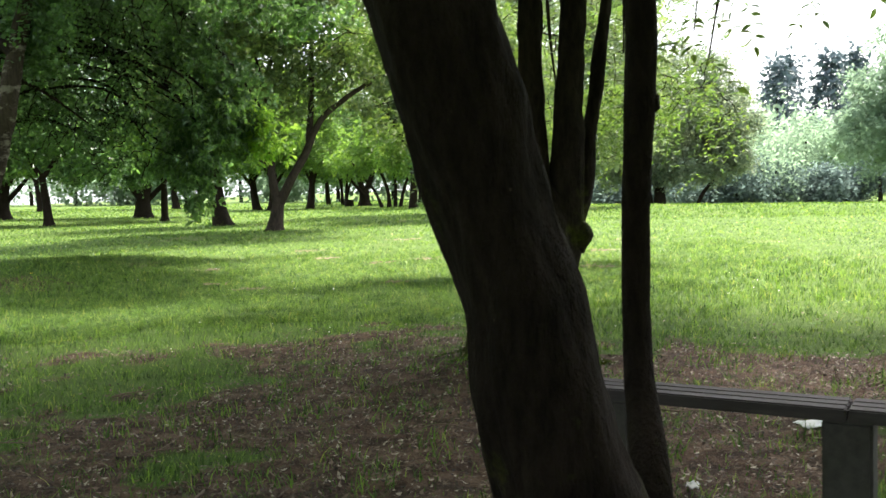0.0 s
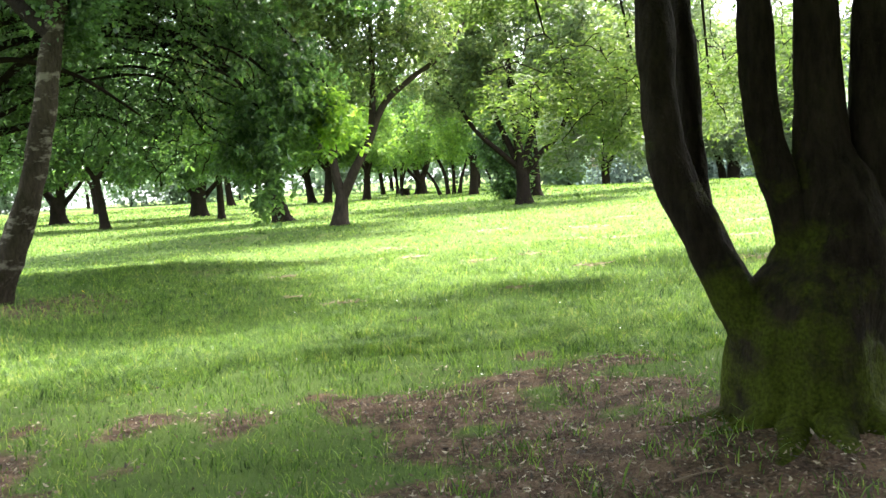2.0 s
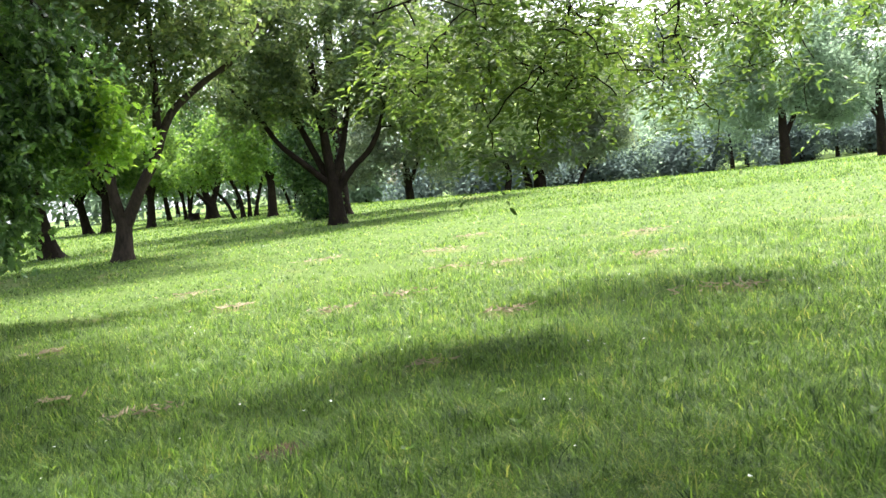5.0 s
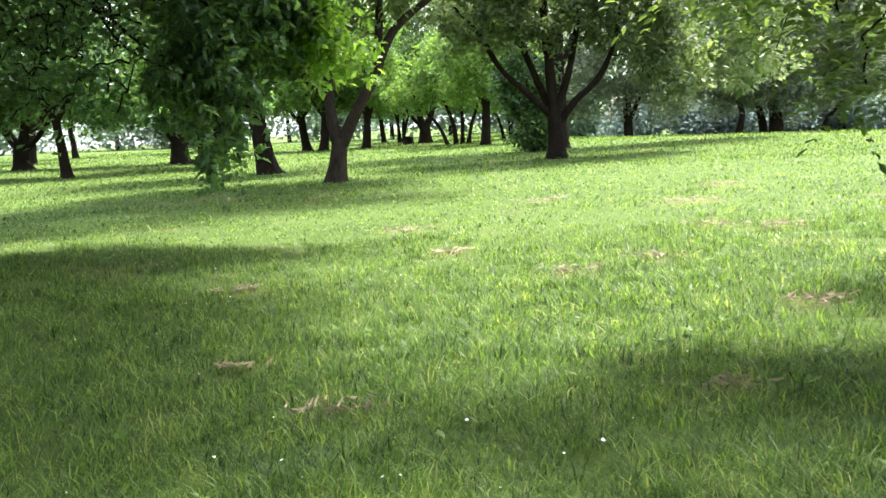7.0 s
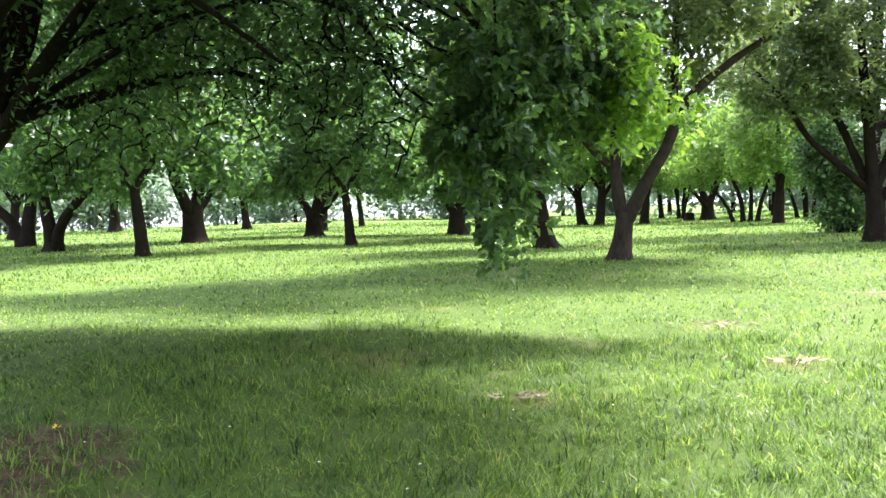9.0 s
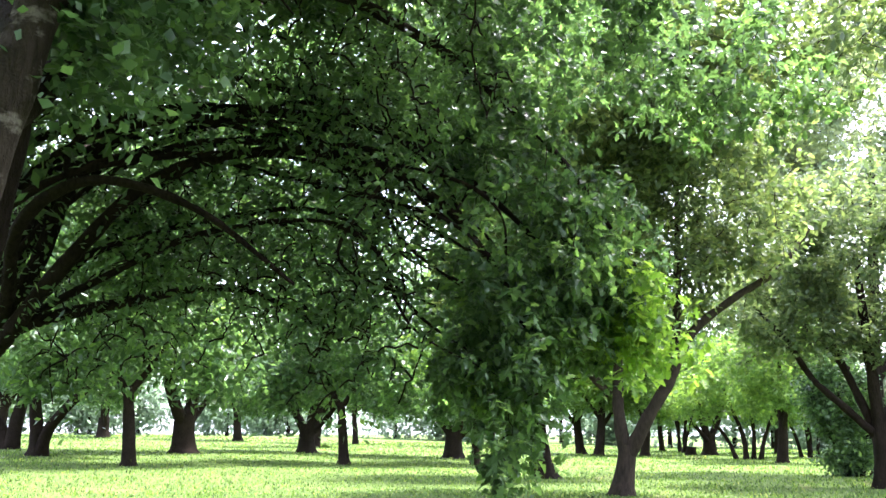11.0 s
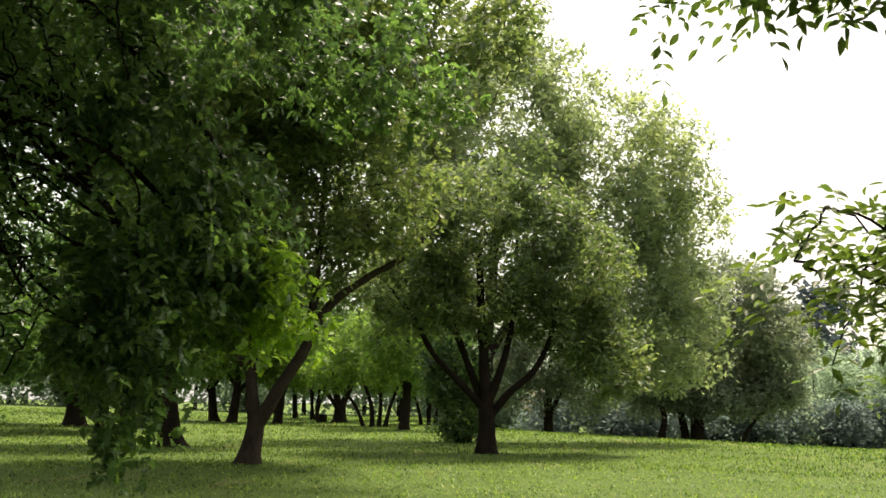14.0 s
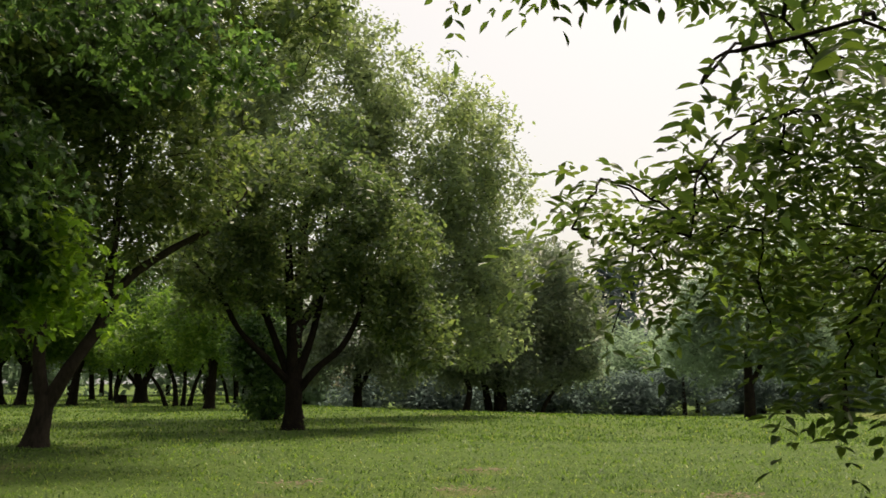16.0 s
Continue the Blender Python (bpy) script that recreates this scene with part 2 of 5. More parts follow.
def bark_material(name, dark, light, moss=0.0, plates=9.0, pale=None):
    m, nt, out = mat_new(name)
    geo = nt.nodes.new("ShaderNodeNewGeometry")
    mp = nt.nodes.new("ShaderNodeMapping")
    mp.inputs["Scale"].default_value = (1, 1, 0.28)
    nt.links.new(geo.outputs["Position"], mp.inputs[0])
    ridge = noise_tex(nt, mp.outputs[0], plates * 3.2, 6, 0.65)
    blot = noise_tex(nt, geo.outputs["Position"], 2.6, 4)
    fine = noise_tex(nt, geo.outputs["Position"], 60, 3)
    col = ramp(nt, ridge, [(0.36, dark), (0.62, light)])
    col = mix(nt, 0.5, col, ramp(nt, blot, [(0.3, dark), (0.7, light)]))
    if pale:
        pm = nt.nodes.new("ShaderNodeMapping")
        pm.inputs["Scale"].default_value = (1, 1, 2.2)
        nt.links.new(geo.outputs["Position"], pm.inputs[0])
        spot = noise_tex(nt, pm.outputs[0], 3.2, 4, 0.7)
        col = mix(nt, ramp(nt, spot, [(0.54, (0, 0, 0)), (0.63, (1, 1, 1))]), col, pale)
    fleck = nt.nodes.new("ShaderNodeTexVoronoi")
    fleck.inputs["Scale"].default_value = 7.0
    nt.links.new(geo.outputs["Position"], fleck.inputs["Vector"])
    col = mix(nt, ramp(nt, fleck.outputs["Distance"], [(0.02, (1, 1, 1)), (0.05, (0, 0, 0))]), col, (light[0] * 1.7, light[1] * 1.8, light[2] * 1.7))
    if moss:
        sep = nt.nodes.new("ShaderNodeSeparateXYZ")
        nt.links.new(geo.outputs["Position"], sep.inputs[0])
        mr = nt.nodes.new("ShaderNodeMapRange")
        nt.links.new(sep.outputs[2], mr.inputs[0])
        for i, v in enumerate((0.0, 2.0, moss, 0.0)):
            mr.inputs[i + 1].default_value = v
        mm = nt.nodes.new("ShaderNodeMath")
        mm.operation = "MULTIPLY_ADD"
        nt.links.new(noise_tex(nt, geo.outputs["Position"], 4.5, 5, 0.65), mm.inputs[0])
        mm.inputs[1].default_value = 1.0
        nt.links.new(mr.outputs[0], mm.inputs[2])
        mossy = ramp(nt, fine, [(0.3, (0.027, 0.038, 0.006)), (0.7, (0.078, 0.092, 0.013))])
        col = mix(nt, ramp(nt, mm.outputs[0], [(0.72, (0, 0, 0)), (0.92, (1, 1, 1))]), col, mossy)
    p = node(nt, "ShaderNodeBsdfPrincipled", Roughness=0.9)
    p.inputs["Specular IOR Level"].default_value = 0.08
    nt.links.new(col, p.inputs["Base Color"])
    b = node(nt, "ShaderNodeBump", Strength=1.0, Distance=0.05)
    nt.links.new(mix(nt, 0.25, ridge, fine), b.inputs["Height"])
    nt.links.new(b.outputs[0], p.inputs["Normal"])
    nt.links.new(p.outputs[0], out.inputs[0])
    return m


BARK_MOSSY = bark_material("bark_mossy", (0.008, 0.006, 0.005), (0.036, 0.027, 0.021), moss=0.46)
BARK_DARK = bark_material("bark_dark", (0.006, 0.0045, 0.0035), (0.027, 0.0195, 0.0145), moss=0.16)
BARK_PALE = bark_material("bark_pale_spots", (0.018, 0.014, 0.011), (0.06, 0.047, 0.036), pale=(0.16, 0.14, 0.12))
BARK_BROWN = bark_material("bark_brown", (0.015, 0.012, 0.009), (0.05, 0.038, 0.029), plates=5)


def ground_material():
    m, nt, out = mat_new("meadow_ground")
    geo = nt.nodes.new("ShaderNodeNewGeometry")
    pos = geo.outputs["Position"]
    soil = nt.nodes.new("ShaderNodeAttribute")
    soil.attribute_name = "soil"
    dry = nt.nodes.new("ShaderNodeAttribute")
    dry.attribute_name = "dry"
    n1, n2, n3 = noise_tex(nt, pos, 0.35, 4), noise_tex(nt, pos, 6, 5, 0.65), noise_tex(nt, pos, 55, 4, 0.7)
    green = ramp(nt, n2, [(0.25, (0.022, 0.036, 0.013)), (0.55, (0.055, 0.095, 0.026)), (0.8, (0.11, 0.16, 0.045))])
    green = mix(nt, 0.4, green, ramp(nt, n1, [(0.3, (0.06, 0.11, 0.024)), (0.7, (0.14, 0.20, 0.045))]))
    green = mix(nt, 0.3, green, ramp(nt, n3, [(0.3, (0.04, 0.075, 0.012)), (0.7, (0.17, 0.25, 0.045))]))
    straw = ramp(nt, n3, [(0.3, (0.16, 0.115, 0.05)), (0.7, (0.36, 0.28, 0.14))])
    green = mix(nt, dry.outputs["Fac"], green, straw)
    earth = ramp(nt, n3, [(0.33, (0.03, 0.018, 0.013)), (0.52, (0.11, 0.068, 0.047)), (0.7, (0.27, 0.185, 0.13))])
    earth = mix(nt, 0.5, earth, ramp(nt, n2, [(0.40, (0.016, 0.011, 0.008)), (0.50, (0.08, 0.05, 0.036)), (0.64, (0.22, 0.145, 0.1))]))
    edge = nt.nodes.new("ShaderNodeMath")
    edge.operation = "MULTIPLY_ADD"
    nt.links.new(n3, edge.inputs[0])
    edge.inputs[1].default_value = 0.5
    nt.links.new(soil.outputs["Fac"], edge.inputs[2])
    col = mix(nt, ramp(nt, edge.outputs[0], [(0.55, (0, 0, 0)), (0.8, (1, 1, 1))]), green, earth)
    p = node(nt, "ShaderNodeBsdfPrincipled", Roughness=0.92)
    p.inputs["Specular IOR Level"].default_value = 0.15
    nt.links.new(col, p.inputs["Base Color"])
    b = node(nt, "ShaderNodeBump", Strength=1.0, Distance=0.06)
    nt.links.new(mix(nt, 0.5, n2, n3), b.inputs["Height"])
    nt.links.new(b.outputs[0], p.inputs["Normal"])
    nt.links.new(p.outputs[0], out.inputs[0])
    return m


def plain_material(name, stops, scale=20, rough=0.8, bump=0.4, stretch=(1, 1, 1)):
    m, nt, out = mat_new(name)
    tc = nt.nodes.new("ShaderNodeTexCoord")
    mp = nt.nodes.new("ShaderNodeMapping")
    mp.inputs["Scale"].default_value = stretch
    nt.links.new(tc.outputs["Object"], mp.inputs[0])
    a, c = noise_tex(nt, mp.outputs[0], scale, 5, 0.65), noise_tex(nt, mp.outputs[0], scale * 0.15, 3)
    p = node(nt, "ShaderNodeBsdfPrincipled", Roughness=rough)
    nt.links.new(mix(nt, 0.4, ramp(nt, a, stops), ramp(nt, c, stops)), p.inputs["Base Color"])
    b = node(nt, "ShaderNodeBump", Strength=bump, Distance=0.004)
    nt.links.new(a, b.inputs["Height"])
    nt.links.new(b.outputs[0], p.inputs["Normal"])
    nt.links.new(p.outputs[0], out.inputs[0])
    return m


def litter_material():
    m, nt, out = mat_new("dead_leaves")
    geo = nt.nodes.new("ShaderNodeNewGeometry")
    col = ramp(nt, geo.outputs["Random Per Island"], [(0.0, (0.025, 0.016, 0.012)), (0.4, (0.1, 0.063, 0.042)), (0.8, (0.2, 0.14, 0.095)), (1.0, (0.42, 0.36, 0.28))])
    p = node(nt, "ShaderNodeBsdfPrincipled", Roughness=0.7)
    nt.links.new(col, p.inputs["Base Color"])
    nt.links.new(p.outputs[0], out.inputs[0])
    return m


GROUND = ground_material()
LITTER = litter_material()
STRAW = plain_material("dry_straw", [(0.3, (0.15, 0.125, 0.07)), (0.7, (0.3, 0.245, 0.15))], 30, 0.8, 0.1)
WOOD_OLD = plain_material("weathered_wood", [(0.3, (0.022, 0.017, 0.017)), (0.7, (0.07, 0.055, 0.054))], 30, 0.75, 0.6, (0.15, 1, 1))
CONCRETE = plain_material("old_concrete", [(0.3, (0.035, 0.031, 0.027)), (0.7, (0.085, 0.077, 0.067))], 25, 0.9, 0.5)
PETAL = plain_material("petal_white", [(0.3, (0.75, 0.75, 0.72)), (0.7, (0.85, 0.85, 0.82))], 40, 0.6, 0.1)
YELLOW = plain_material("petal_yellow", [(0.3, (0.75, 0.5, 0.02)), (0.7, (0.8, 0.6, 0.04))], 40, 0.6, 0.1)
PAPER = plain_material("paper_white", [(0.3, (0.62, 0.60, 0.62)), (0.7, (0.78, 0.77, 0.78))], 15, 0.7, 0.2)
HAZE_WALL = plain_material("far_wall", [(0.3, (0.5, 0.5, 0.52)), (0.7, (0.6, 0.6, 0.62))], 3, 0.8, 0.1)


# ---- ground: one sheet, fine near the walk, coarse out to the horizon ----
def axis(lo, hi, step, far):
    core = np.arange(lo, hi + step / 2, step)
    out, s, v = [], step, hi
    while v < far:
        s *= 1.16
        v += s
        out.append(v)
    low, s, v = [], step, lo
    while v > -far:
        s *= 1.16
        v -= s
        low.append(v)
    return np.concatenate([low[::-1], core, out])


gx, gy = axis(-8, 5, 0.055, 2500), axis(1, 20, 0.055, 2500)
GX, GY = np.meshgrid(gx, gy)
fx, fy = GX.ravel(), GY.ravel()
gz = height(fx, fy) * np.where(np.hypot(fx, fy) > 400, 0.0, 1.0)
gs = soil_at(fx, fy)
gz = gz + np.where((np.abs(fx) < 15) & (np.abs(fy) < 30), (0.014 * noise2(fx, fy, 0.17, 21) + 0.008 * noise2(fx, fy, 0.08, 22)) * (0.4 + gs), 0)
nx, ny = len(gx), len(gy)
ii = (np.arange(ny - 1)[:, None] * nx + np.arange(nx - 1)[None, :]).ravel()
ground = new("ground", mesh_of("ground", np.stack([fx, fy, gz], 1), np.stack([ii, ii + 1, ii + nx + 1, ii + nx], 1), GROUND, True, {"soil": gs, "dry": dry_at(fx, fy) * 0.5}))
tagged(ground, "green meadow with bare brown soil under the trees", "ground", kind="structure")


# ---- trees ----
class Wood:
    """Collects tubes of one tree into one mesh, and the points of its limbs."""

    def __init__(self):
        self.v, self.f, self.n, self.nodes, self.rad = [], [], 0, [], []

    def tube(self, pts, radii, seg=8, step=0.25, rough=0.0, flare=None, keep=True):
        pts, radii = np.asarray(pts, float), np.asarray(radii, float)
        d = np.concatenate([[0], np.cumsum(np.linalg.norm(np.diff(pts, axis=0), axis=1))])
        k = max(3, int(d[-1] / step) + 1)
        u = np.linspace(0, d[-1], k)
        # a smooth curve through the points
        m = np.gradient(pts, d, axis=0)
        j = np.clip(np.searchsorted(d, u, side="right") - 1, 0, len(d) - 2)
        h = (d[j + 1] - d[j])[:, None]
        s = ((u - d[j]) / (d[j + 1] - d[j]))[:, None]
        p = (2 * s ** 3 - 3 * s ** 2 + 1) * pts[j] + (s ** 3 - 2 * s ** 2 + s) * h * m[j] + (-2 * s ** 3 + 3 * s ** 2) * pts[j + 1] + (s ** 3 - s ** 2) * h * m[j + 1]
        r = np.interp(u, d, radii)
        t = np.gradient(p, axis=0)
        t /= np.linalg.norm(t, axis=1)[:, None]
        ref = np.array([0.0, 1.0, 0.0]) if abs(t[0][1]) < 0.8 else np.array([1.0, 0, 0])
        a = np.cross(t, ref)
        a /= np.linalg.norm(a, axis=1)[:, None]
        b = np.cross(t, a)
        th = np.linspace(0, 2 * np.pi, seg, endpoint=False)
        rr = np.repeat(r[:, None], seg, 1)
        if flare:
            amount, tall, lobes = flare
            zz = np.maximum(p[:, 2] - p[0, 2] - 0.15, 0)[:, None]
            rr = rr * (1 + amount * np.exp(-zz / tall) * (1 + 0.55 * np.cos(lobes * th + 1.3)[None, :]) + 0.06 * np.cos(3 * th + zz * 1.5))
        ring = p[:, None, :] + rr[:, :, None] * (np.cos(th)[None, :, None] * a[:, None, :] + np.sin(th)[None, :, None] * b[:, None, :])
        v = ring.reshape(-1, 3)
        if rough:
            out = v - np.repeat(p, seg, 0)
            ln = np.linalg.norm(out, axis=1)[:, None]
            q = v * np.array([1, 1, 0.35])
            nn = vnoise(q * 9, 31) * 0.7 + vnoise(q * 24, 32) * 0.6 + vnoise(v * 3.2, 33) * 1.0
            v = v + out / np.maximum(ln, 1e-6) * (nn * rough)[:, None]
        i = (np.arange(k - 1)[:, None] * seg + np.arange(seg)[None, :])
        i2 = (np.arange(k - 1)[:, None] * seg + (np.arange(seg)[None, :] + 1) % seg)
        f = np.stack([i, i2, i2 + seg, i + seg], -1).reshape(-1, 4) + self.n
        self.v.append(v)
        self.f.append(f)
        self.n += len(v)
        if keep:
            self.nodes.append(p)
            self.rad.append(r)
        return p

    def ball(self, c, r, seed=0):
        """A burr on the bark."""
        la, lo = 9, 12
        th = np.linspace(0, np.pi, la)[:, None]
        ph = np.linspace(0, 2 * np.pi, lo, endpoint=False)[None, :]
        v = np.stack([np.sin(th) * np.cos(ph), np.sin(th) * np.sin(ph), np.cos(th) + 0 * ph], -1).reshape(-1, 3)
        v = v * (1 + 0.28 * vnoise(v * 2.1, seed))[:, None] * np.asarray(r) + np.asarray(c)
        i = (np.arange(la - 1)[:, None] * lo + np.arange(lo)[None, :])
        i2 = (np.arange(la - 1)[:, None] * lo + (np.arange(lo)[None, :] + 1) % lo)
        self.v.append(v)
        self.f.append(np.stack([i, i2, i2 + lo, i + lo], -1).reshape(-1, 4) + self.n)
        self.n += len(v)

    def reach(self, targets, r, sag=0.12, thin=0.004, arch=0.0, base=0.02, seg=4):
        """Grow a twig from the nearest wood to each target."""
        pts, rad = np.concatenate(self.nodes), np.concatenate(self.rad)
        order = np.argsort([np.min(np.sum((pts - t) ** 2, 1)) for t in targets])
        for o in order:
            t = targets[o]
            dd = np.linalg.norm(pts - t, axis=1) + 0.6 * np.maximum(pts[:, 2] - t[2], 0) * (0 if arch else 1)
            j = int(np.argmin(dd))
            a = pts[j]
            ln = np.linalg.norm(t - a)
            if ln < 0.08:
                continue
            s = np.linspace(0, 1, 5)[:, None]
            mid = a * (1 - s) + t * s
            mid[:, 2] += (np.sin(np.pi * s[:, 0]) * ln * (arch if arch else -sag * 0.3))
            mid[1:4] += r.normal(0, 0.05 * ln, (3, 3))
            r0 = min(rad[j] * 0.7, base * (0.4 + 0.35 * ln))
            rr = np.linspace(max(r0, thin * 1.3), thin, 5)
            self.tube(mid, rr, seg, ln / 4.01, keep=False)
            pts = np.concatenate([pts, mid[1:]])
            rad = np.concatenate([rad, rr[1:]])

    def mesh(self, name, mat):
        return mesh_of(name, np.concatenate(self.v), np.concatenate(self.f), mat, True)


def blob_points(r, blobs, shell=0.45):
    """Clump centres in a list of (centre, radii, count), denser towards the skin, with an uneven outline."""
    out = []
    for c, rad, n in blobs:
        m = int(n * 1.8)
        d = r.normal(size=(m, 3))
        d /= np.linalg.norm(d, axis=1)[:, None]
        k = shell + (1 - shell) * r.random(m) ** 0.6
        k = k * (1 + 0.32 * vnoise(d * 2.4 + np.asarray(c), 17))
        p = np.asarray(c) + d * k[:, None] * np.asarray(rad)
        lump = vnoise(p / (0.28 * max(rad) + 0.12), 23) + 0.25 * r.normal(size=m)
        out.append(p[np.argsort(-lump)[:n]])
    return np.concatenate(out)


def leaf_cloud(r, centres, per, spread, size, droop=0.5, shape=0.5, fold=0.25, six=False, flat=0.8):
    """Leaves in clumps round the centres: each a small folded blade of its own."""
    n = len(centres) * per
    c = np.repeat(centres, per, 0)
    off = r.normal(size=(n, 3)) * spread * np.array([1, 1, flat])
    p = c + off
    a = r.normal(size=(n, 3)) * np.array([1, 1, 0.6]) + np.array([0, 0, -droop]) + off / max(spread, 1e-6) * 0.35
    a /= np.linalg.norm(a, axis=1)[:, None]
    s = np.cross(a, r.normal(size=(n, 3)) * 0.6 + np.array([0, 0, 1.0]))
    s /= np.maximum(np.linalg.norm(s, axis=1), 1e-6)[:, None]
    nn = np.cross(s, a)
    L = (size * (0.6 + 0.8 * r.random(n)))[:, None]
    W = L * shape * 0.5
    if six:
        v = np.stack([p - a * L * .5, p - a * L * .18 + s * W * .9 + nn * W * fold, p + a * L * .15 + s * W * .85 + nn * W * fold, p + a * L * .5 - nn * L * .08,
                      p + a * L * .15 - s * W * .85 + nn * W * fold, p - a * L * .18 - s * W * .9 + nn * W * fold], 1).reshape(-1, 3)
        b = np.arange(n)[:, None] * 6
        f = [np.concatenate([b + np.array([[0, 1, 2, 3]]), b + np.array([[0, 3, 4, 5]])])]
    else:
        v = np.stack([p - a * L * .5, p + s * W + nn * W * fold, p + a * L * .5, p - s * W + nn * W * fold], 1).reshape(-1, 3)
        b = np.arange(n)[:, None] * 4
        f = [np.concatenate([b + np.array([[0, 1, 2]]), b + np.array([[0, 2, 3]])])]
    return v, f


LOBES = ((.16, .08), (.3, .34), (.42, .13), (.58, .42), (.7, .15), (.84, .22))


def oak_cloud(r, centres, rosettes, spread, leaves, size):
    """Lobed leaves in rosettes: each rosette a whorl of drooping leaves round one twig end."""
    m = len(centres) * rosettes
    hub = np.repeat(centres, rosettes, 0) + r.normal(size=(m, 3)) * spread * np.array([1, 1, .9])
    out = r.normal(size=(m, 3)) * np.array([1, 1, .5]) + np.array([.35, -.45, -.25])
    out /= np.linalg.norm(out, axis=1)[:, None]
    n = m * leaves
    p, d = np.repeat(hub, leaves, 0), np.repeat(out, leaves, 0)
    a = d * .55 + r.normal(size=(n, 3)) * .75 + np.array([0, 0, -.35])
    a /= np.linalg.norm(a, axis=1)[:, None]
    p = p + a * size * .12 + r.normal(size=(n, 3)) * size * .18
    s = np.cross(a, r.normal(size=(n, 3)) * .55 + np.array([0, 0, 1.0]))
    s /= np.maximum(np.linalg.norm(s, axis=1), 1e-6)[:, None]
    nn = np.cross(s, a)
    L = (size * (.55 + .75 * r.random(n)))[:, None]
    bend = .12 + .2 * r.random(n)[:, None]
    rows = [p] + [p + a * L * u + s * L * w * .8 + nn * L * (w * .3 - bend * u * u) for u, w in LOBES]
    rows.append(p + a * L - nn * L * bend)
    rows += [p + a * L * u - s * L * w * .8 + nn * L * (w * .3 - bend * u * u) for u, w in LOBES[::-1]]
    v = np.stack(rows, 1).reshape(-1, 3)
    b = np.arange(n)[:, None] * 14
    quads = np.array([[0, 1, 2, 3], [3, 4, 5, 6], [0, 11, 12, 13], [8, 9, 10, 11]])
    f = [np.concatenate([b + q[None, :] for q in quads]),
         np.concatenate([b + np.array([[0, 3, 11]]), b + np.array([[6, 7, 8]]), b + np.array([[3, 6, 8]]), b + np.array([[3, 8, 11]])])]
    return v, f


def crown(name, r, centres, mat, parent, per, spread, size, label="", **kw):
    v, f = leaf_cloud(r, centres, per, spread, size, **kw)
    return part(name, mesh_of(name, v, f, mat), parent, label)


# -- the near leaning tree with its slender second stem --
def near_leaning_tree():
    r = np.random.default_rng(11)
    t = thing("leaning_tree", (0, 0, 0), "dark leaning tree trunk with a slender upright second stem", "tree")
    w = Wood()
    w.tube([(.44, 2.84, -.25), (.36, 2.83, .1), (.26, 2.82, .45), (.155, 2.86, .98), (.07, 2.88, 1.27), (-.01, 2.86, 1.54), (-.22, 2.84, 2.2), (-.6, 2.7, 3.6), (-.9, 2.6, 5.2), (-1.0, 2.4, 7)],
           [.22, .21, .2, .185, .185, .19, .18, .15, .1, .05], 48, 0.04, 0.016, (0.42, 0.22, 5))
    w.tube([(-.35, 2.8, 2.7), (.2, 2.6, 3.8), (.7, 2.2, 5.2), (1.0, 1.8, 6.6)], [.09, .08, .06, .03], 12, 0.15, 0.006)
    part("trunk", w.mesh("trunk", BARK_DARK), t, "dark furrowed bark, mossy at the foot")
    w2 = Wood()
    w2.tube([(.58, 3.0, -.2), (.62, 3.2, .25), (.635, 3.42, .6), (.64, 3.46, .95), (.64, 3.4, 1.3), (.655, 3.38, 1.65), (.68, 3.4, 2.3), (.78, 3.4, 3.6), (.8, 3.3, 5.4)],
            [.085, .068, .058, .054, .053, .052, .05, .042, .02], 24, 0.06, 0.006)
    w2.ball((.70, 3.38, 1.56), (.025, .025, .04), 3)
    part("second_stem", w2.mesh("second_stem", BARK_DARK), t)
    w3 = Wood()
    w3.tube([(-1.0, 2.4, 6.8), (-1.1, 2.3, 7.4)], [.05, .03], 8)
    w3.tube([(1.0, 1.8, 6.6), (1.2, 1.6, 7.2)], [.03, .02], 8)
    w3.tube([(.8, 3.3, 5.3), (.8, 3.3, 6.2)], [.02, .015], 8)
    low = np.array([(2.5, 5.5, 2.5), (2.75, 5.6, 2.45), (2.3, 5.5, 2.55), (2.95, 5.7, 2.5), (1.75, 5.6, 2.55), (1.55, 5.5, 2.5), (1.2, 4.6, 2.0)])
    c = blob_points(r, [((-1.2, 1.8, 7.2), (4.2, 4.0, 1.7), 280), ((2.2, 2.2, 6.6), (3.4, 3.6, 1.6), 170)], 0.2)
    w3.reach(c, r)
    w3.tube([(.8, 3.4, 4.6), (1.5, 4.3, 4.3), (2.2, 5.2, 3.4), (2.5, 5.5, 2.8)], [.025, .02, .014, .008], 6, .2)
    w3.reach(low, r, arch=.1, thin=.004, base=.012)
    v, f, _ = ash_leaves(r, low)
    tagged(part("hanging_foliage", mesh_of("hanging_foliage", v, [f], LEAF_ASH), t), kind="stuff")
    tagged(part("branch_spray", w3.mesh("branch_spray", BARK_DARK), t), kind="stuff")
    crown("crown", r, c, LEAF_ASH, t, 80, 0.4, 0.17, shape=0.5)
    return t


def grow(pts, k=1.044):
    """The many-stemmed tree's lines, set a little larger and farther on."""
    return [(x * k + .03, y + .2, z * k - .058) for x, y, z in pts]


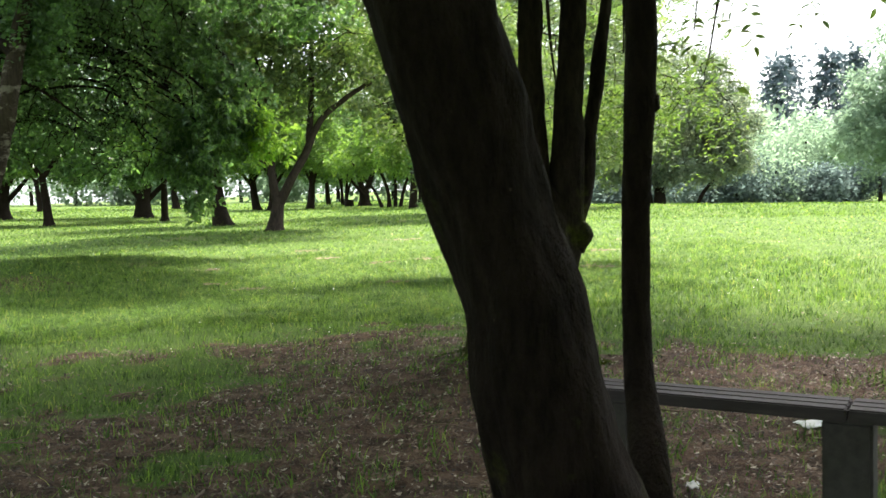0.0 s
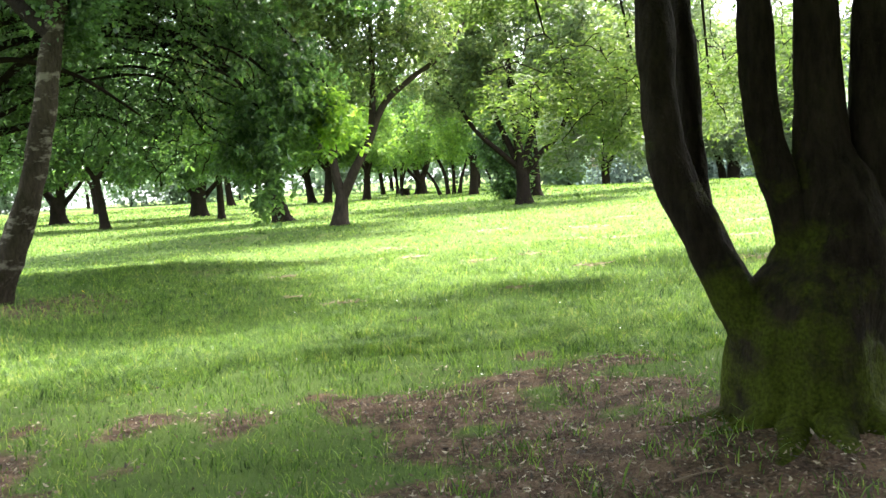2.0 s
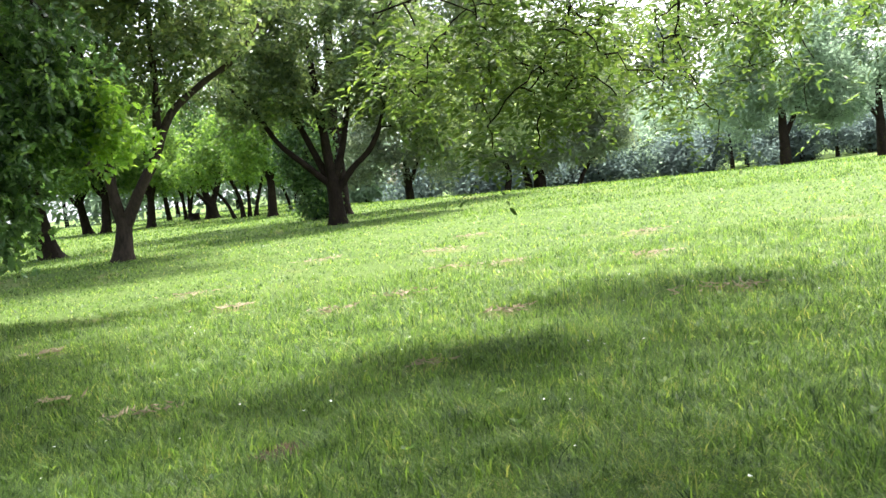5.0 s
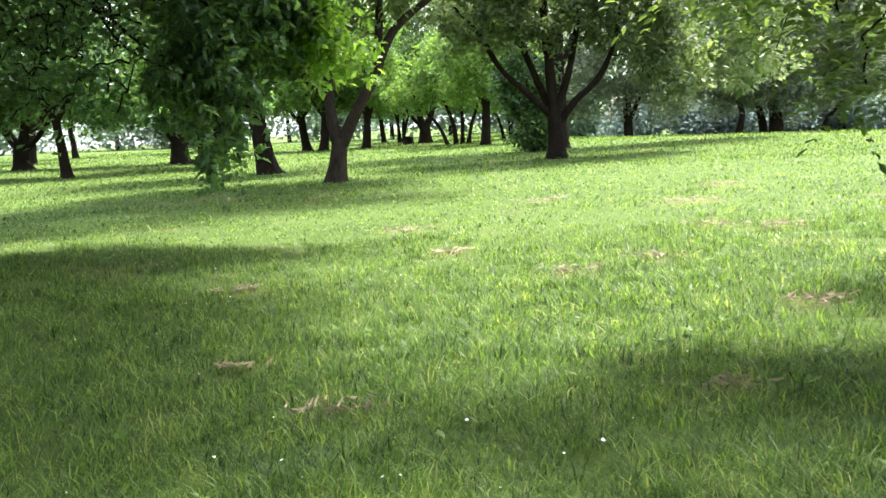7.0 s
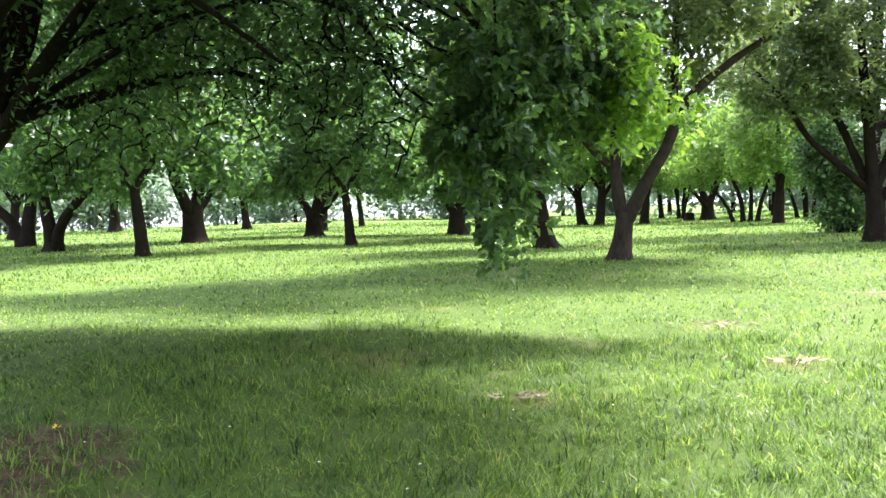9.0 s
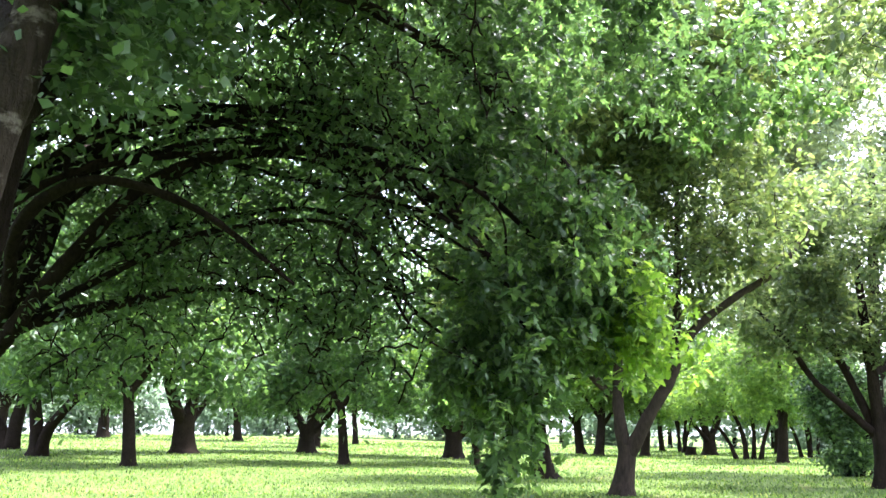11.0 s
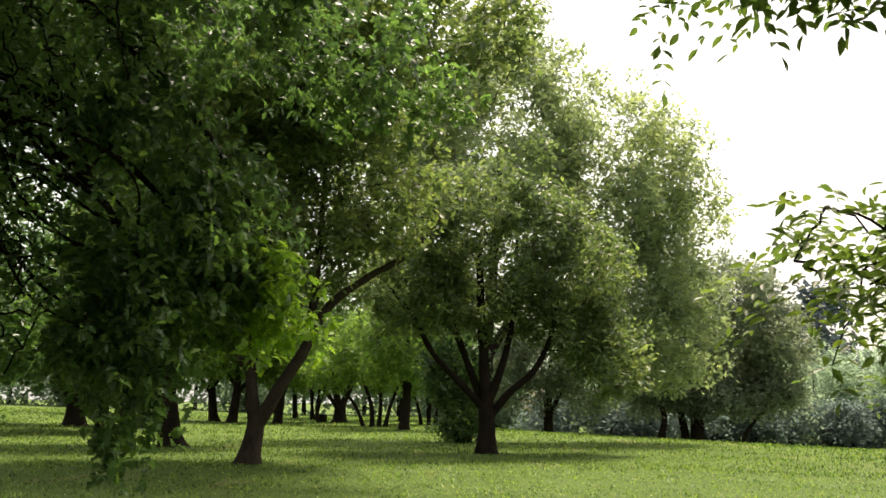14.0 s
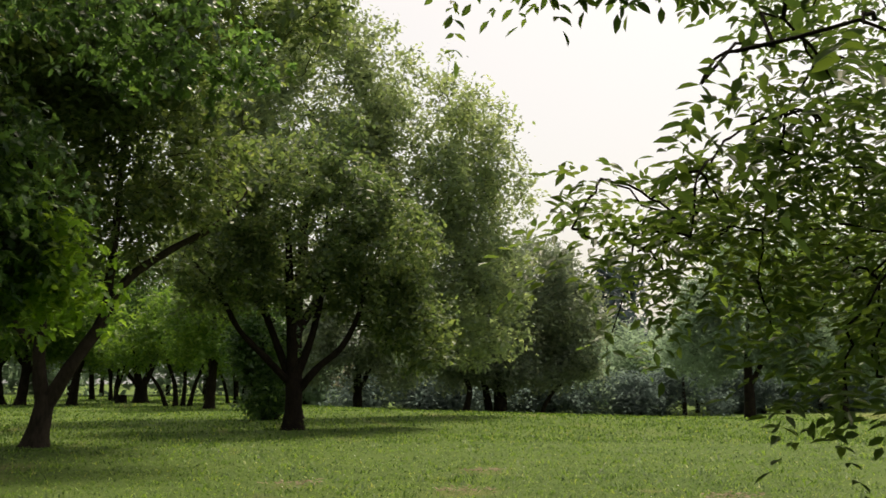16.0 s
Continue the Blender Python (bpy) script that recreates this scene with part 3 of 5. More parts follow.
# -- the many-stemmed mossy tree, its drooping leafy twigs reach over the meadow --
def many_stemmed_tree():
    r = np.random.default_rng(12)
    t = thing("many_stemmed_tree", (0, 0, 0), "mossy old tree with six stems rising from one stump", "tree")
    w = Wood()
    Y = 6.4
    w.tube(grow([(.45, Y, -.25), (.43, Y, .1), (.43, Y, .32), (.46, Y, .56), (.55, Y, .72), (.61, Y, .88), (.62, Y, 1.05), (.62, Y, 1.22), (.62, Y, 1.34)]), [.36, .35, .33, .32, .275, .25, .225, .15, .06], 72, 0.035, 0.028, (0.36, 0.15, 6))
    part("stump", w.mesh("stump", BARK_MOSSY), t, "broad mossy stump with root flare")
    for a, ln in ((205, .42), (240, .3), (268, .4), (305, .3), (335, .34), (172, .36)):
        c, q = math.cos(radians(a)), math.sin(radians(a))
        lw = Wood()
        lw.tube([(.5 + c * d, 6.6 + q * d + .05 * math.sin(d * 5 + a), float(height(.5 + c * d, 6.6 + q * d)[0]) + z) for d, z in ((.25, .02), (.38, -.03), (.46 + ln * .25, -.04), (.45 + ln * .6, -.045), (.45 + ln, -.07))], [.11, .085, .06, .045, .03], 14, .05, .012)
        part("root", lw.mesh("root", BARK_MOSSY), t)
    stems = [
        ([(.36, Y, .15), (.215, Y, .56), (.045, Y + .05, .95), (-.075, Y + .12, 1.3), (-.1, Y + .18, 1.7), (-.085, Y + .22, 2.1), (-.15, Y + .1, 3.0), (-.5, Y + .3, 4.8), (-.9, Y + .7, 6.6)], [.17, .122, .104, .103, .094, .086, .08, .06, .03]),
        ([(.08, Y + .2, .95), (.075, Y + .32, 1.4), (.065, Y + .4, 2.1), (.0, Y + .9, 3.6), (-.4, Y + 1.6, 5.4), (-.7, Y + 2.2, 6.8)], [.07, .06, .058, .05, .035, .02]),
        ([(.5, Y, .7), (.4, Y, 1.1), (.315, Y, 1.4), (.29, Y, 2.0), (.25, Y + .2, 3.4), (.25, Y + 1.1, 5.2), (.2, Y + 1.8, 6.8)], [.13, .095, .078, .07, .064, .05, .025]),
        ([(.5, Y, .6), (.545, Y, 1.1), (.555, Y, 1.6), (.56, Y, 2.1), (.6, Y - .1, 3.6), (.5, Y - .3, 5.4), (.4, Y - .5, 7.2)], [.2, .135, .105, .092, .085, .06, .03]),
        ([(.52, Y, .08), (.62, Y, .5), (.75, Y, 1.0), (.8, Y, 1.5), (.835, Y, 2.1), (1.0, Y + .2, 3.6), (1.4, Y + .7, 5.2), (1.6, Y + 1.2, 6.8)], [.2, .185, .14, .108, .094, .085, .06, .03]),
        ([(.70, Y + .02, .8), (.90, Y + .02, 1.25), (.955, Y + .04, 1.6), (1.02, Y + .06, 2.0), (1.3, Y + .2, 3.4), (2.2, Y + .6, 5.2), (2.6, Y + 1.0, 6.4)], [.1, .066, .05, .046, .042, .03, .02]),
    ]
    tops = []
    for pts, rad in stems:
        s = Wood()
        burr = pts[0] == (.70, Y + .02, .8)
        pts = grow(pts)
        s.tube(pts, rad, 36, 0.045, 0.016)
        tops.append((pts[-1], pts[-2], rad[-1]))
        if burr:
            s.ball(grow([(.845, Y - .03, .93)])[0], (.1, .1, .11), 5)
        part("stem", s.mesh("stem", BARK_MOSSY), t)
    # long limbs that arch out over the meadow and hang down
    w2 = Wood()
    limbs = [
        [(.0, Y + .9, 3.6), (-.3, 8.6, 4.9), (-.5, 10.4, 4.8), (-.4, 11.8, 3.8), (-.15, 12.5, 2.8)],
        [(.25, Y + 1.1, 5.2), (.3, 9.2, 5.9), (.4, 11.2, 5.0), (.7, 12.7, 3.4), (.9, 13.1, 2.5)],
        [(1.0, Y + .2, 3.6), (1.3, 8.6, 4.7), (1.3, 10.6, 4.5), (1.5, 12.2, 3.2), (1.7, 12.9, 2.3)],
        [(1.4, Y + .7, 5.2), (2.0, 9.0, 5.5), (2.3, 11.2, 4.4), (2.5, 12.4, 3.0)],
        [(1.3, Y + .2, 3.4), (2.4, 8.2, 4.3), (3.2, 10.2, 4.0), (3.4, 11.6, 2.8)],
        [(.25, Y + 1.1, 5.2), (-.4, 9.5, 6.1), (-.8, 11.6, 5.4), (-.9, 12.8, 4.2)],
    ]
    for p in limbs:
        lw = Wood()
        lw.tube(p, np.linspace(.05, .011, len(p)), 8, 0.15, 0.004)
        part("limb", lw.mesh("limb", BARK_DARK), t)
        w2.nodes += lw.nodes
        w2.rad += lw.rad
    for top, below, rad in tops:
        w2.tube([below, top], [rad * 1.6, rad], 8, 0.3)
    # overhead crown, out of view; its outer lobes are added to shade the grass
    over = blob_points(r, [((.2, 6.4, 7.2), (3.6, 3.2, 1.5), 250), ((1.6, 8.8, 6.3), (3.0, 2.2, 1.0), 90), ((2.9, 12.2, 6.9), (2.2, 1.3, .8), 14), ((1.2, 5.6, 8.2), (3.0, 3.0, 1.0), 60), ((-1.5, 8.8, 7.6), (2.0, 3.2, .8), 170), ((4.2, 9.4, 6.4), (2.6, 1.6, .9), 50), ((2.4, 10.9, 6.7), (2.8, 1.2, .7), 26), ((.6, 12.2, 6.9), (2.0, 1.2, .6), 14)], 0.2)
    w2.reach(over, r)
    tagged(part("branch_spray", w2.mesh("branch_spray", BARK_DARK), t), kind="stuff")
    crown("crown", r, over, LEAF_ASH, t, 80, 0.38, 0.16, shape=0.5)
    # hanging twigs with pairs of leaflets
    hang = Wood()
    hang.nodes, hang.rad = list(w2.nodes[:6]), list(w2.rad[:6])
    ends = []
    spots = [((-.02, 12.35, 1.6), (.1, .12, .15), 4), ((.5, 12.9, 1.95), (.55, .45, .35), 26), ((1.5, 12.7, 1.9), (.8, .6, .4), 12), ((.75, 12.6, 2.4), (.6, .5, .35), 22),
             ((-.4, 13.2, 2.1), (.36, .28, .2), 18), ((.2, 13.4, 2.25), (.4, .35, .3), 26), ((2.4, 12.5, 2.4), (.8, .6, .4), 24), ((3.3, 11.8, 2.1), (.6, .6, .5), 18), ((1.5, 12.4, 3.0), (1.0, .7, .45), 12), ((-.5, 12.95, 3.42), (.8, .4, .12), 54), ((.8, 13.4, 3.7), (.6, .4, .25), 30), ((2.0, 15.0, 2.4), (.85, .65, .65), 60), ((3.2, 14.7, 2.6), (1.1, .8, .8), 120), ((.8, 13.3, 2.7), (.45, .4, .35), 16), ((3.0, 14.4, 3.9), (1.1, .8, .6), 60),
             ((-.55, 11.6, 2.3), (.3, .3, .2), 5), ((.03, 12.45, 1.4), (.06, .08, .06), 2), ((.55, 12.9, 1.5), (.25, .2, .1), 4), ((.1, 12.9, 2.55), (.25, .3, .15), 9)]
    for c, rad, n in spots:
        d = r.normal(size=(n, 3)) * 0.55
        ends.append(np.asarray(c) + d * np.asarray(rad))
    ends = np.concatenate(ends)
    hang.reach(ends, r, arch=0.10, thin=0.005, base=0.024)
    hang_ob = tagged(part("twig_spray", hang.mesh("twig_spray", BARK_DARK), t, "thin dark drooping twigs"), kind="stuff")
    v, f, (P, A, S, N, L) = ash_leaves(r, ends)
    # the outermost leaflets are single leaves, the rest one mass
    rank = np.argsort(np.linalg.norm((P - np.array([-.55, 12.9, 2.1])) * np.array([1, .6, 1]), axis=1))
    single, rest = rank[:290], np.sort(rank[290:])
    keep = np.isin(f[:, 0] // 6, rest)
    leaves = part("foliage", mesh_of("foliage", v, [f[keep]], LEAF_ASH), t)
    tagged(leaves, "green leaflets in feathered pairs", kind="stuff")
    q = np.array([[0, 0, 0], [.2, .35, .06], [.165, .68, .04], [0, 1, -.12], [-.165, .68, .04], [-.2, .35, .06]])
    blade = mesh_of("leaf", q, [np.array([[0, 1, 2, 3], [0, 3, 4, 5]])], LEAF_ASH)
    for i in single:
        m = Matrix(((S[i][0], A[i][0], N[i][0], P[i][0]), (S[i][1], A[i][1], N[i][1], P[i][1]), (S[i][2], A[i][2], N[i][2], P[i][2]), (0, 0, 0, 1)))
        ob = new("leaf", blade)
        ob.parent = hang_ob
        ob.matrix_basis = m @ Matrix.Scale(float(L[i]), 4)
    return t


def ash_leaves(r, ends):
    """Feathered leaves: pairs of leaflets along a stalk that hangs outward from each twig end."""
    P, A, S, L = [], [], [], []
    for e in ends:
        for _ in range(5):
            d = r.normal(size=3) * np.array([1, 1, .5]) + np.array([-.2, .1, -.35])
            d /= np.linalg.norm(d)
            side = np.cross(d, [0, 0, 1.0] + r.normal(size=3) * .25)
            side /= np.linalg.norm(side)
            o = e + r.normal(size=3) * .10
            ln = .21 + .12 * r.random()
            for k in range(4):
                q = o + d * ln * (.3 + .2 * k) + np.array([0, 0, -.05 * (k / 3) ** 2])
                for sg in (-1, 1):
                    P.append(q)
                    a = d * .55 + side * sg + r.normal(size=3) * .15
                    A.append(a / np.linalg.norm(a))
                    L.append(.052 + .03 * r.random())
            P.append(o + d * ln * 1.05 + np.array([0, 0, -.07]))
            A.append(d)
            L.append(.08)
    P, A, L = np.array(P), np.array(A), np.array(L)[:, None]
    n = len(P)
    up = np.tile([0, 0, 1.0], (n, 1)) + r.normal(size=(n, 3)) * .45
    s = np.cross(A, up)
    s /= np.linalg.norm(s, axis=1)[:, None]
    nn = np.cross(s, A)
    W = L * .21
    v = np.stack([P, P + A * L * .35 + s * W + nn * W * .3, P + A * L * .68 + s * W * .8 + nn * W * .2, P + A * L - nn * L * .12, P + A * L * .68 - s * W * .8 + nn * W * .2, P + A * L * .35 - s * W + nn * W * .3], 1).reshape(-1, 3)
    b = np.arange(n)[:, None] * 6
    f = np.concatenate([b + np.array([[0, 1, 2, 3]]), b + np.array([[0, 3, 4, 5]])])
    return v, f, (P, A, s, nn, L[:, 0])


# -- the oak whose limbs arch over from the west, leaves hanging to the grass --
def drooping_oak():
    r = np.random.default_rng(13)
    t = thing("drooping_oak", (0, 0, 0), "large oak with pale-spotted leaning trunk and drooping leafy limbs", "tree")
    w = Wood()
    w.tube([(-7.07, 13.05, -.05), (-7.0, 13.05, .26), (-6.69, 13.05, .83), (-6.33, 13.08, 1.68), (-6.14, 13.12, 2.37), (-5.93, 13.22, 3.41), (-5.6, 13.5, 5.0), (-5.3, 13.9, 6.8)],
           [.23, .21, .17, .15, .137, .123, .1, .05], 28, 0.08, 0.014, (0.35, 0.2, 5))
    part("trunk", w.mesh("trunk", BARK_PALE), t, "leaning trunk with pale lichen spots")
    w2 = Wood()
    w2.nodes, w2.rad = [w.nodes[0][len(w.nodes[0]) // 3:]], [w.rad[0][len(w.rad[0]) // 3:]]
    limbs = [
        [(-10.9, 17.5, 1.6), (-9.9, 17.2, 2.3), (-9.0, 17.1, 3.15), (-8.0, 17.1, 3.9), (-6.9, 17.4, 4.15), (-5.7, 17.8, 3.9), (-4.9, 18.4, 3.0), (-4.6, 18.8, 2.0)],
        [(-10.8, 17.5, 2.0), (-9.7, 17.3, 3.0), (-9.1, 17.3, 4.15), (-8.2, 17.3, 4.65), (-7.1, 17.5, 4.62), (-5.9, 18.0, 4.4), (-4.8, 18.7, 3.6), (-4.1, 19.3, 2.6)],
        [(-6.05, 13.15, 2.9), (-6.3, 14.8, 4.4), (-6.0, 16.8, 5.4), (-5.3, 18.2, 5.2), (-4.3, 19.0, 4.2), (-3.6, 19.4, 3.0)],
        [(-5.85, 13.3, 3.9), (-6.0, 15.8, 5.9), (-5.4, 18.0, 6.8), (-4.2, 19.0, 6.4), (-3.3, 19.6, 5.5)],
        [(-5.7, 13.45, 4.8), (-5.4, 13.0, 6.2), (-4.9, 12.8, 7.4)],
        [(-5.95, 13.2, 3.4), (-7.6, 13.9, 4.8), (-9.8, 14.4, 5.4), (-10.8, 14.2, 4.6)],
        [(-10.9, 17.4, 1.7), (-9.9, 17.2, 2.4), (-8.7, 17.6, 2.75), (-7.6, 18.0, 2.9), (-6.6, 18.4, 2.4)],
        [(-10.9, 17.4, 1.9), (-9.8, 17.1, 2.6), (-9.2, 16.6, 3.4), (-8.3, 16.4, 3.7), (-7.2, 16.5, 3.4), (-6.3, 16.8, 2.7)],
    ]
    # two added limbs that carry the far lobes of the upper crown
    limbs.append([(-10.6, 17.3, 3.2), (-10.6, 19.6, 5.6), (-11.0, 22.6, 7.2), (-11.4, 25.6, 7.4)])
    limbs.append([(-9.8, 16.9, 5.0), (-9.2, 19.6, 7.0), (-8.6, 22.4, 8.2), (-8.2, 24.4, 8.4)])
    for _ in range(13):
        top_z = 3.4 + 1.6 * r.random()
        limbs.append([(-10.85 + .3 * r.random(), 17.2 + .5 * r.random(), 1.5 + top_z * .2), (-9.4 + .4 * r.normal(), 17.2 + .3 * r.normal(), top_z * .86), (-7.9 + .4 * r.normal(), 17.3 + .4 * r.normal(), top_z),
                      (-6.5 + .3 * r.normal(), 17.7 + .3 * r.normal(), top_z - .15), (-5.5 + .3 * r.normal(), 18.1 + .3 * r.normal(), top_z - 1.0), (-5.1 + .3 * r.normal(), 18.3 + .3 * r.normal(), top_z - 1.4)])
    for k, p in enumerate(limbs):
        lw = Wood()
        lw.tube(p, np.linspace(.1 if k < 10 else .045, .018 if k < 10 else .008, len(p)), 10, 0.12, 0.008)
        part("limb", lw.mesh("limb", BARK_DARK), t)
        w2.nodes += lw.nodes
        w2.rad += lw.rad
    # the second trunk from which the low limbs rise
    lw = Wood()
    lw.tube([(-11.1, 17.6, -.2), (-11.0, 17.55, .6), (-10.85, 17.45, 1.6), (-10.6, 17.3, 3.2), (-9.8, 16.9, 5.0), (-9.2, 16.7, 6.6)], [.26, .22, .2, .16, .1, .05], 20, 0.1, 0.012)
    lw.tube([(-8.5, 15.1, -.1), (-8.42, 15.1, .4), (-8.3, 15.1, 1.5), (-8.05, 15.2, 3.2), (-7.9, 15.4, 5.4)], [.2, .17, .15, .12, .06], 20, 0.1, 0.012)
    part("side_trunk", lw.mesh("side_trunk", BARK_DARK), t)
    w2.nodes += lw.nodes
    w2.rad += lw.rad
    # fine inner twigs that arch over and hang
    inner = blob_points(r, [((-7.4, 18.0, 3.3), (1.9, 1.1, 1.3), 430), ((-8.9, 17.9, 3.3), (1.6, 1.1, 1.4), 340), ((-6.2, 18.0, 3.1), (1.0, .9, 1.5), 220), ((-7.6, 16.8, 5.0), (2.4, 1.8, 1.0), 330), ((-6.0, 17.6, 5.0), (1.4, 1.2, .9), 200), ((-8.2, 18.2, 4.8), (2.2, 1.0, 1.2), 360), ((-8.6, 18.6, 3.2), (1.7, .8, 1.3), 240), ((-6.4, 17.8, 4.5), (1.3, 1.0, 1.2), 240)], 0.1)
    inner = np.concatenate([inner, blob_points(r, [((-9.7, 17.9, 3.6), (1.0, 1.2, 1.7), 260)], .1)])
    w2.reach(inner, r, arch=0.2, thin=0.0085, base=0.028)
    tagged(part("twig_tangle", w2.mesh("twig_tangle", BARK_DARK), t, "dark arching fine twigs"), kind="stuff")
    mass = blob_points(r, [((-4.9, 18.7, 3.3), (.85, .8, 1.7), 170), ((-4.3, 19.2, 2.9), (.65, .6, 1.0), 90), ((-4.9, 18.3, 2.1), (.5, .5, .5), 46), ((-4.72, 17.9, 1.15), (.12, .12, .42), 9),
                           ((-4.5, 19.0, 5.6), (1.6, 1.2, .9), 84), ((-2.8, 19.6, 5.4), (1.2, .8, .8), 50), ((-6.0, 17.6, 6.6), (2.2, 2.0, 1.0), 170)])
    # upper crown; several lobes are added, mostly out of view, to shade the meadow
    top = blob_points(r, [((-7.2, 16.0, 6.8), (3.4, 2.8, 1.3), 340), ((-9.8, 15.6, 5.4), (1.8, 2.0, 1.5), 170), ((-3.0, 17.0, 7.0), (2.0, 2.0, .7), 190), ((-4.6, 14.6, 7.2), (2.6, 2.4, .9), 220), ((-1.6, 14.6, 6.9), (1.3, 1.5, .6), 70), ((-5.6, 23.8, 8.4), (2.4, 2.0, .8), 80), ((-11.4, 26.3, 6.9), (4.2, 3.0, 2.5), 300), ((-8.6, 24.8, 8.2), (2.8, 2.4, 1.6), 140)], 0.2)
    w3 = Wood()
    w3.nodes, w3.rad = w2.nodes[:11], w2.rad[:11]
    w3.reach(np.concatenate([mass, top]), r, arch=0.06, thin=0.004, base=0.014)
    tagged(part("twig_spray", w3.mesh("twig_spray", BARK_DARK), t), kind="stuff")
    v, f = oak_cloud(r, mass, 6, .17, 7, .125)
    part("crown", mesh_of("crown", v, f, LEAF_OAK), t, "glossy lobed green hanging leaves")
    # outer tip of the mass, its leaves painted as if sunlit
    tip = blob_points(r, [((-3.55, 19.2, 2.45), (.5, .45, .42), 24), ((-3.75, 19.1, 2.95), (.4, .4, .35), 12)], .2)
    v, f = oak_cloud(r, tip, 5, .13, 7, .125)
    part("sunlit_crown_tip", mesh_of("sunlit_crown_tip", v, f, LEAF_LIME_SUNLIT), t, "lobed leaves at the tip, sunlight painted in as lime green")
    ivy = blob_points(r, [((-5.75, 13.5, 4.4), (.4, .4, 1.5), 70), ((-6.2, 14.6, 4.3), (.5, .7, .6), 40)], .3)
    crown("ivy", r, ivy, LEAF_OAK, t, 60, .16, .075, "dark ivy on the upper trunk", shape=.8)
    crown("upper_crown", r, top, LEAF_OAK, t, 80, 0.36, 0.15, shape=0.5)
    crown("inner_foliage", r, inner, LEAF_OAK, t, 13, 0.24, 0.095, shape=0.45)
    return t


def open_tree(name, at, label, trunks, blobs, leaf, bark, seed, per=32, spread=0.2, size=0.195, seg=16, group="", droop=0.5, rough=0.012, twig=0.03, more=1.75, foot=0.0, every=1):
    """A tree from trunk and limb lines (points, radii) and crown blobs, in its own coordinates."""
    r = np.random.default_rng(seed)
    t = thing(name, at, label, "tree", group)
    w = Wood()
    for k, (p, rad) in enumerate(trunks):
        lw = Wood()
        low = p[0][2] < 0
        if low and foot:
            p, rad = [(p[0][0], p[0][1], p[0][2] - foot)] + list(p), [rad[0] * 1.1] + list(rad)
        lw.tube(p, rad, seg if k == 0 else max(8, seg - 6), 0.15, rough, (0.45, 0.25, 5) if low else None)
        kind = "trunk" if low else "limb"
        part(kind, lw.mesh(kind, bark), t)
        w.nodes += lw.nodes
        w.rad += lw.rad
    c = blob_points(r, [(a, b, int(n * more)) for a, b, n in blobs])
    w.reach(c[::every], r, base=twig, thin=0.008)
    tagged(part("twig_spray", w.mesh("twig_spray", bark), t), kind="stuff")
    crown("crown", r, c, leaf, t, per, spread, size, droop=droop)
    return t


near_leaning_tree()
many_stemmed_tree()
drooping_oak()

# -- forked tree in the meadow --
open_tree("forked_tree", (-5.75, 32.6, 0), "tree with a forked trunk and grey-green crown", [
    ([(-.1, 0, -.25), (-.05, 0, .1), (.05, 0, .7), (.1, 0, 1.2)], [.29, .25, .22, .2]),
    ([(.05, 0, 1.0), (-.08, 0, 1.9), (-.1, .2, 3.2), (-.35, .3, 5.2), (-.9, .4, 8)], [.17, .15, .12, .08, .04]),
    ([(.15, 0, 1.0), (.6, -.1, 1.8), (1.1, -.1, 2.6), (1.8, -.2, 3.9), (2.7, -.2, 4.6), (3.8, -.2, 5.3), (4.6, 0, 6.3)], [.18, .16, .14, .11, .09, .07, .035]),
    ([(1.3, -.1, 3.0), (1.4, .2, 4.6), (1.5, .3, 6.8), (1.6, .3, 9)], [.13, .1, .07, .03]),
    ([(-.3, .1, 2.4), (-1.5, -.3, 3.8), (-2.8, -.5, 5.2)], [.1, .07, .03])],
    [((-.4, 0, 6.8), (3.6, 3.2, 3.4), 330), ((1.9, 0, 7.2), (2.8, 2.6, 2.8), 190), ((-2.6, 0, 5.2), (2.0, 2.2, 2.0), 110), ((-1.2, -3.2, 7.6), (2.8, 2.2, 2.0), 130), ((1.2, -2.8, 8.6), (2.2, 2.0, 1.8), 90), ((2.4, -1.8, 9.0), (2.3, 2.2, 1.7), 80), ((-.6, 0, 9.6), (2.8, 2.6, 2.2), 130), ((.4, 0, 11.6), (2.6, 2.4, 1.8), 100), ((3.6, -3.6, 9.4), (2.8, 2.4, 1.7), 110), ((.2, -4.6, 9.3), (3.0, 2.4, 1.6), 110), ((-3.4, -3.6, 8.2), (2.8, 2.6, 1.8), 110)],
    LEAF_DULL, BARK_BROWN, 21)

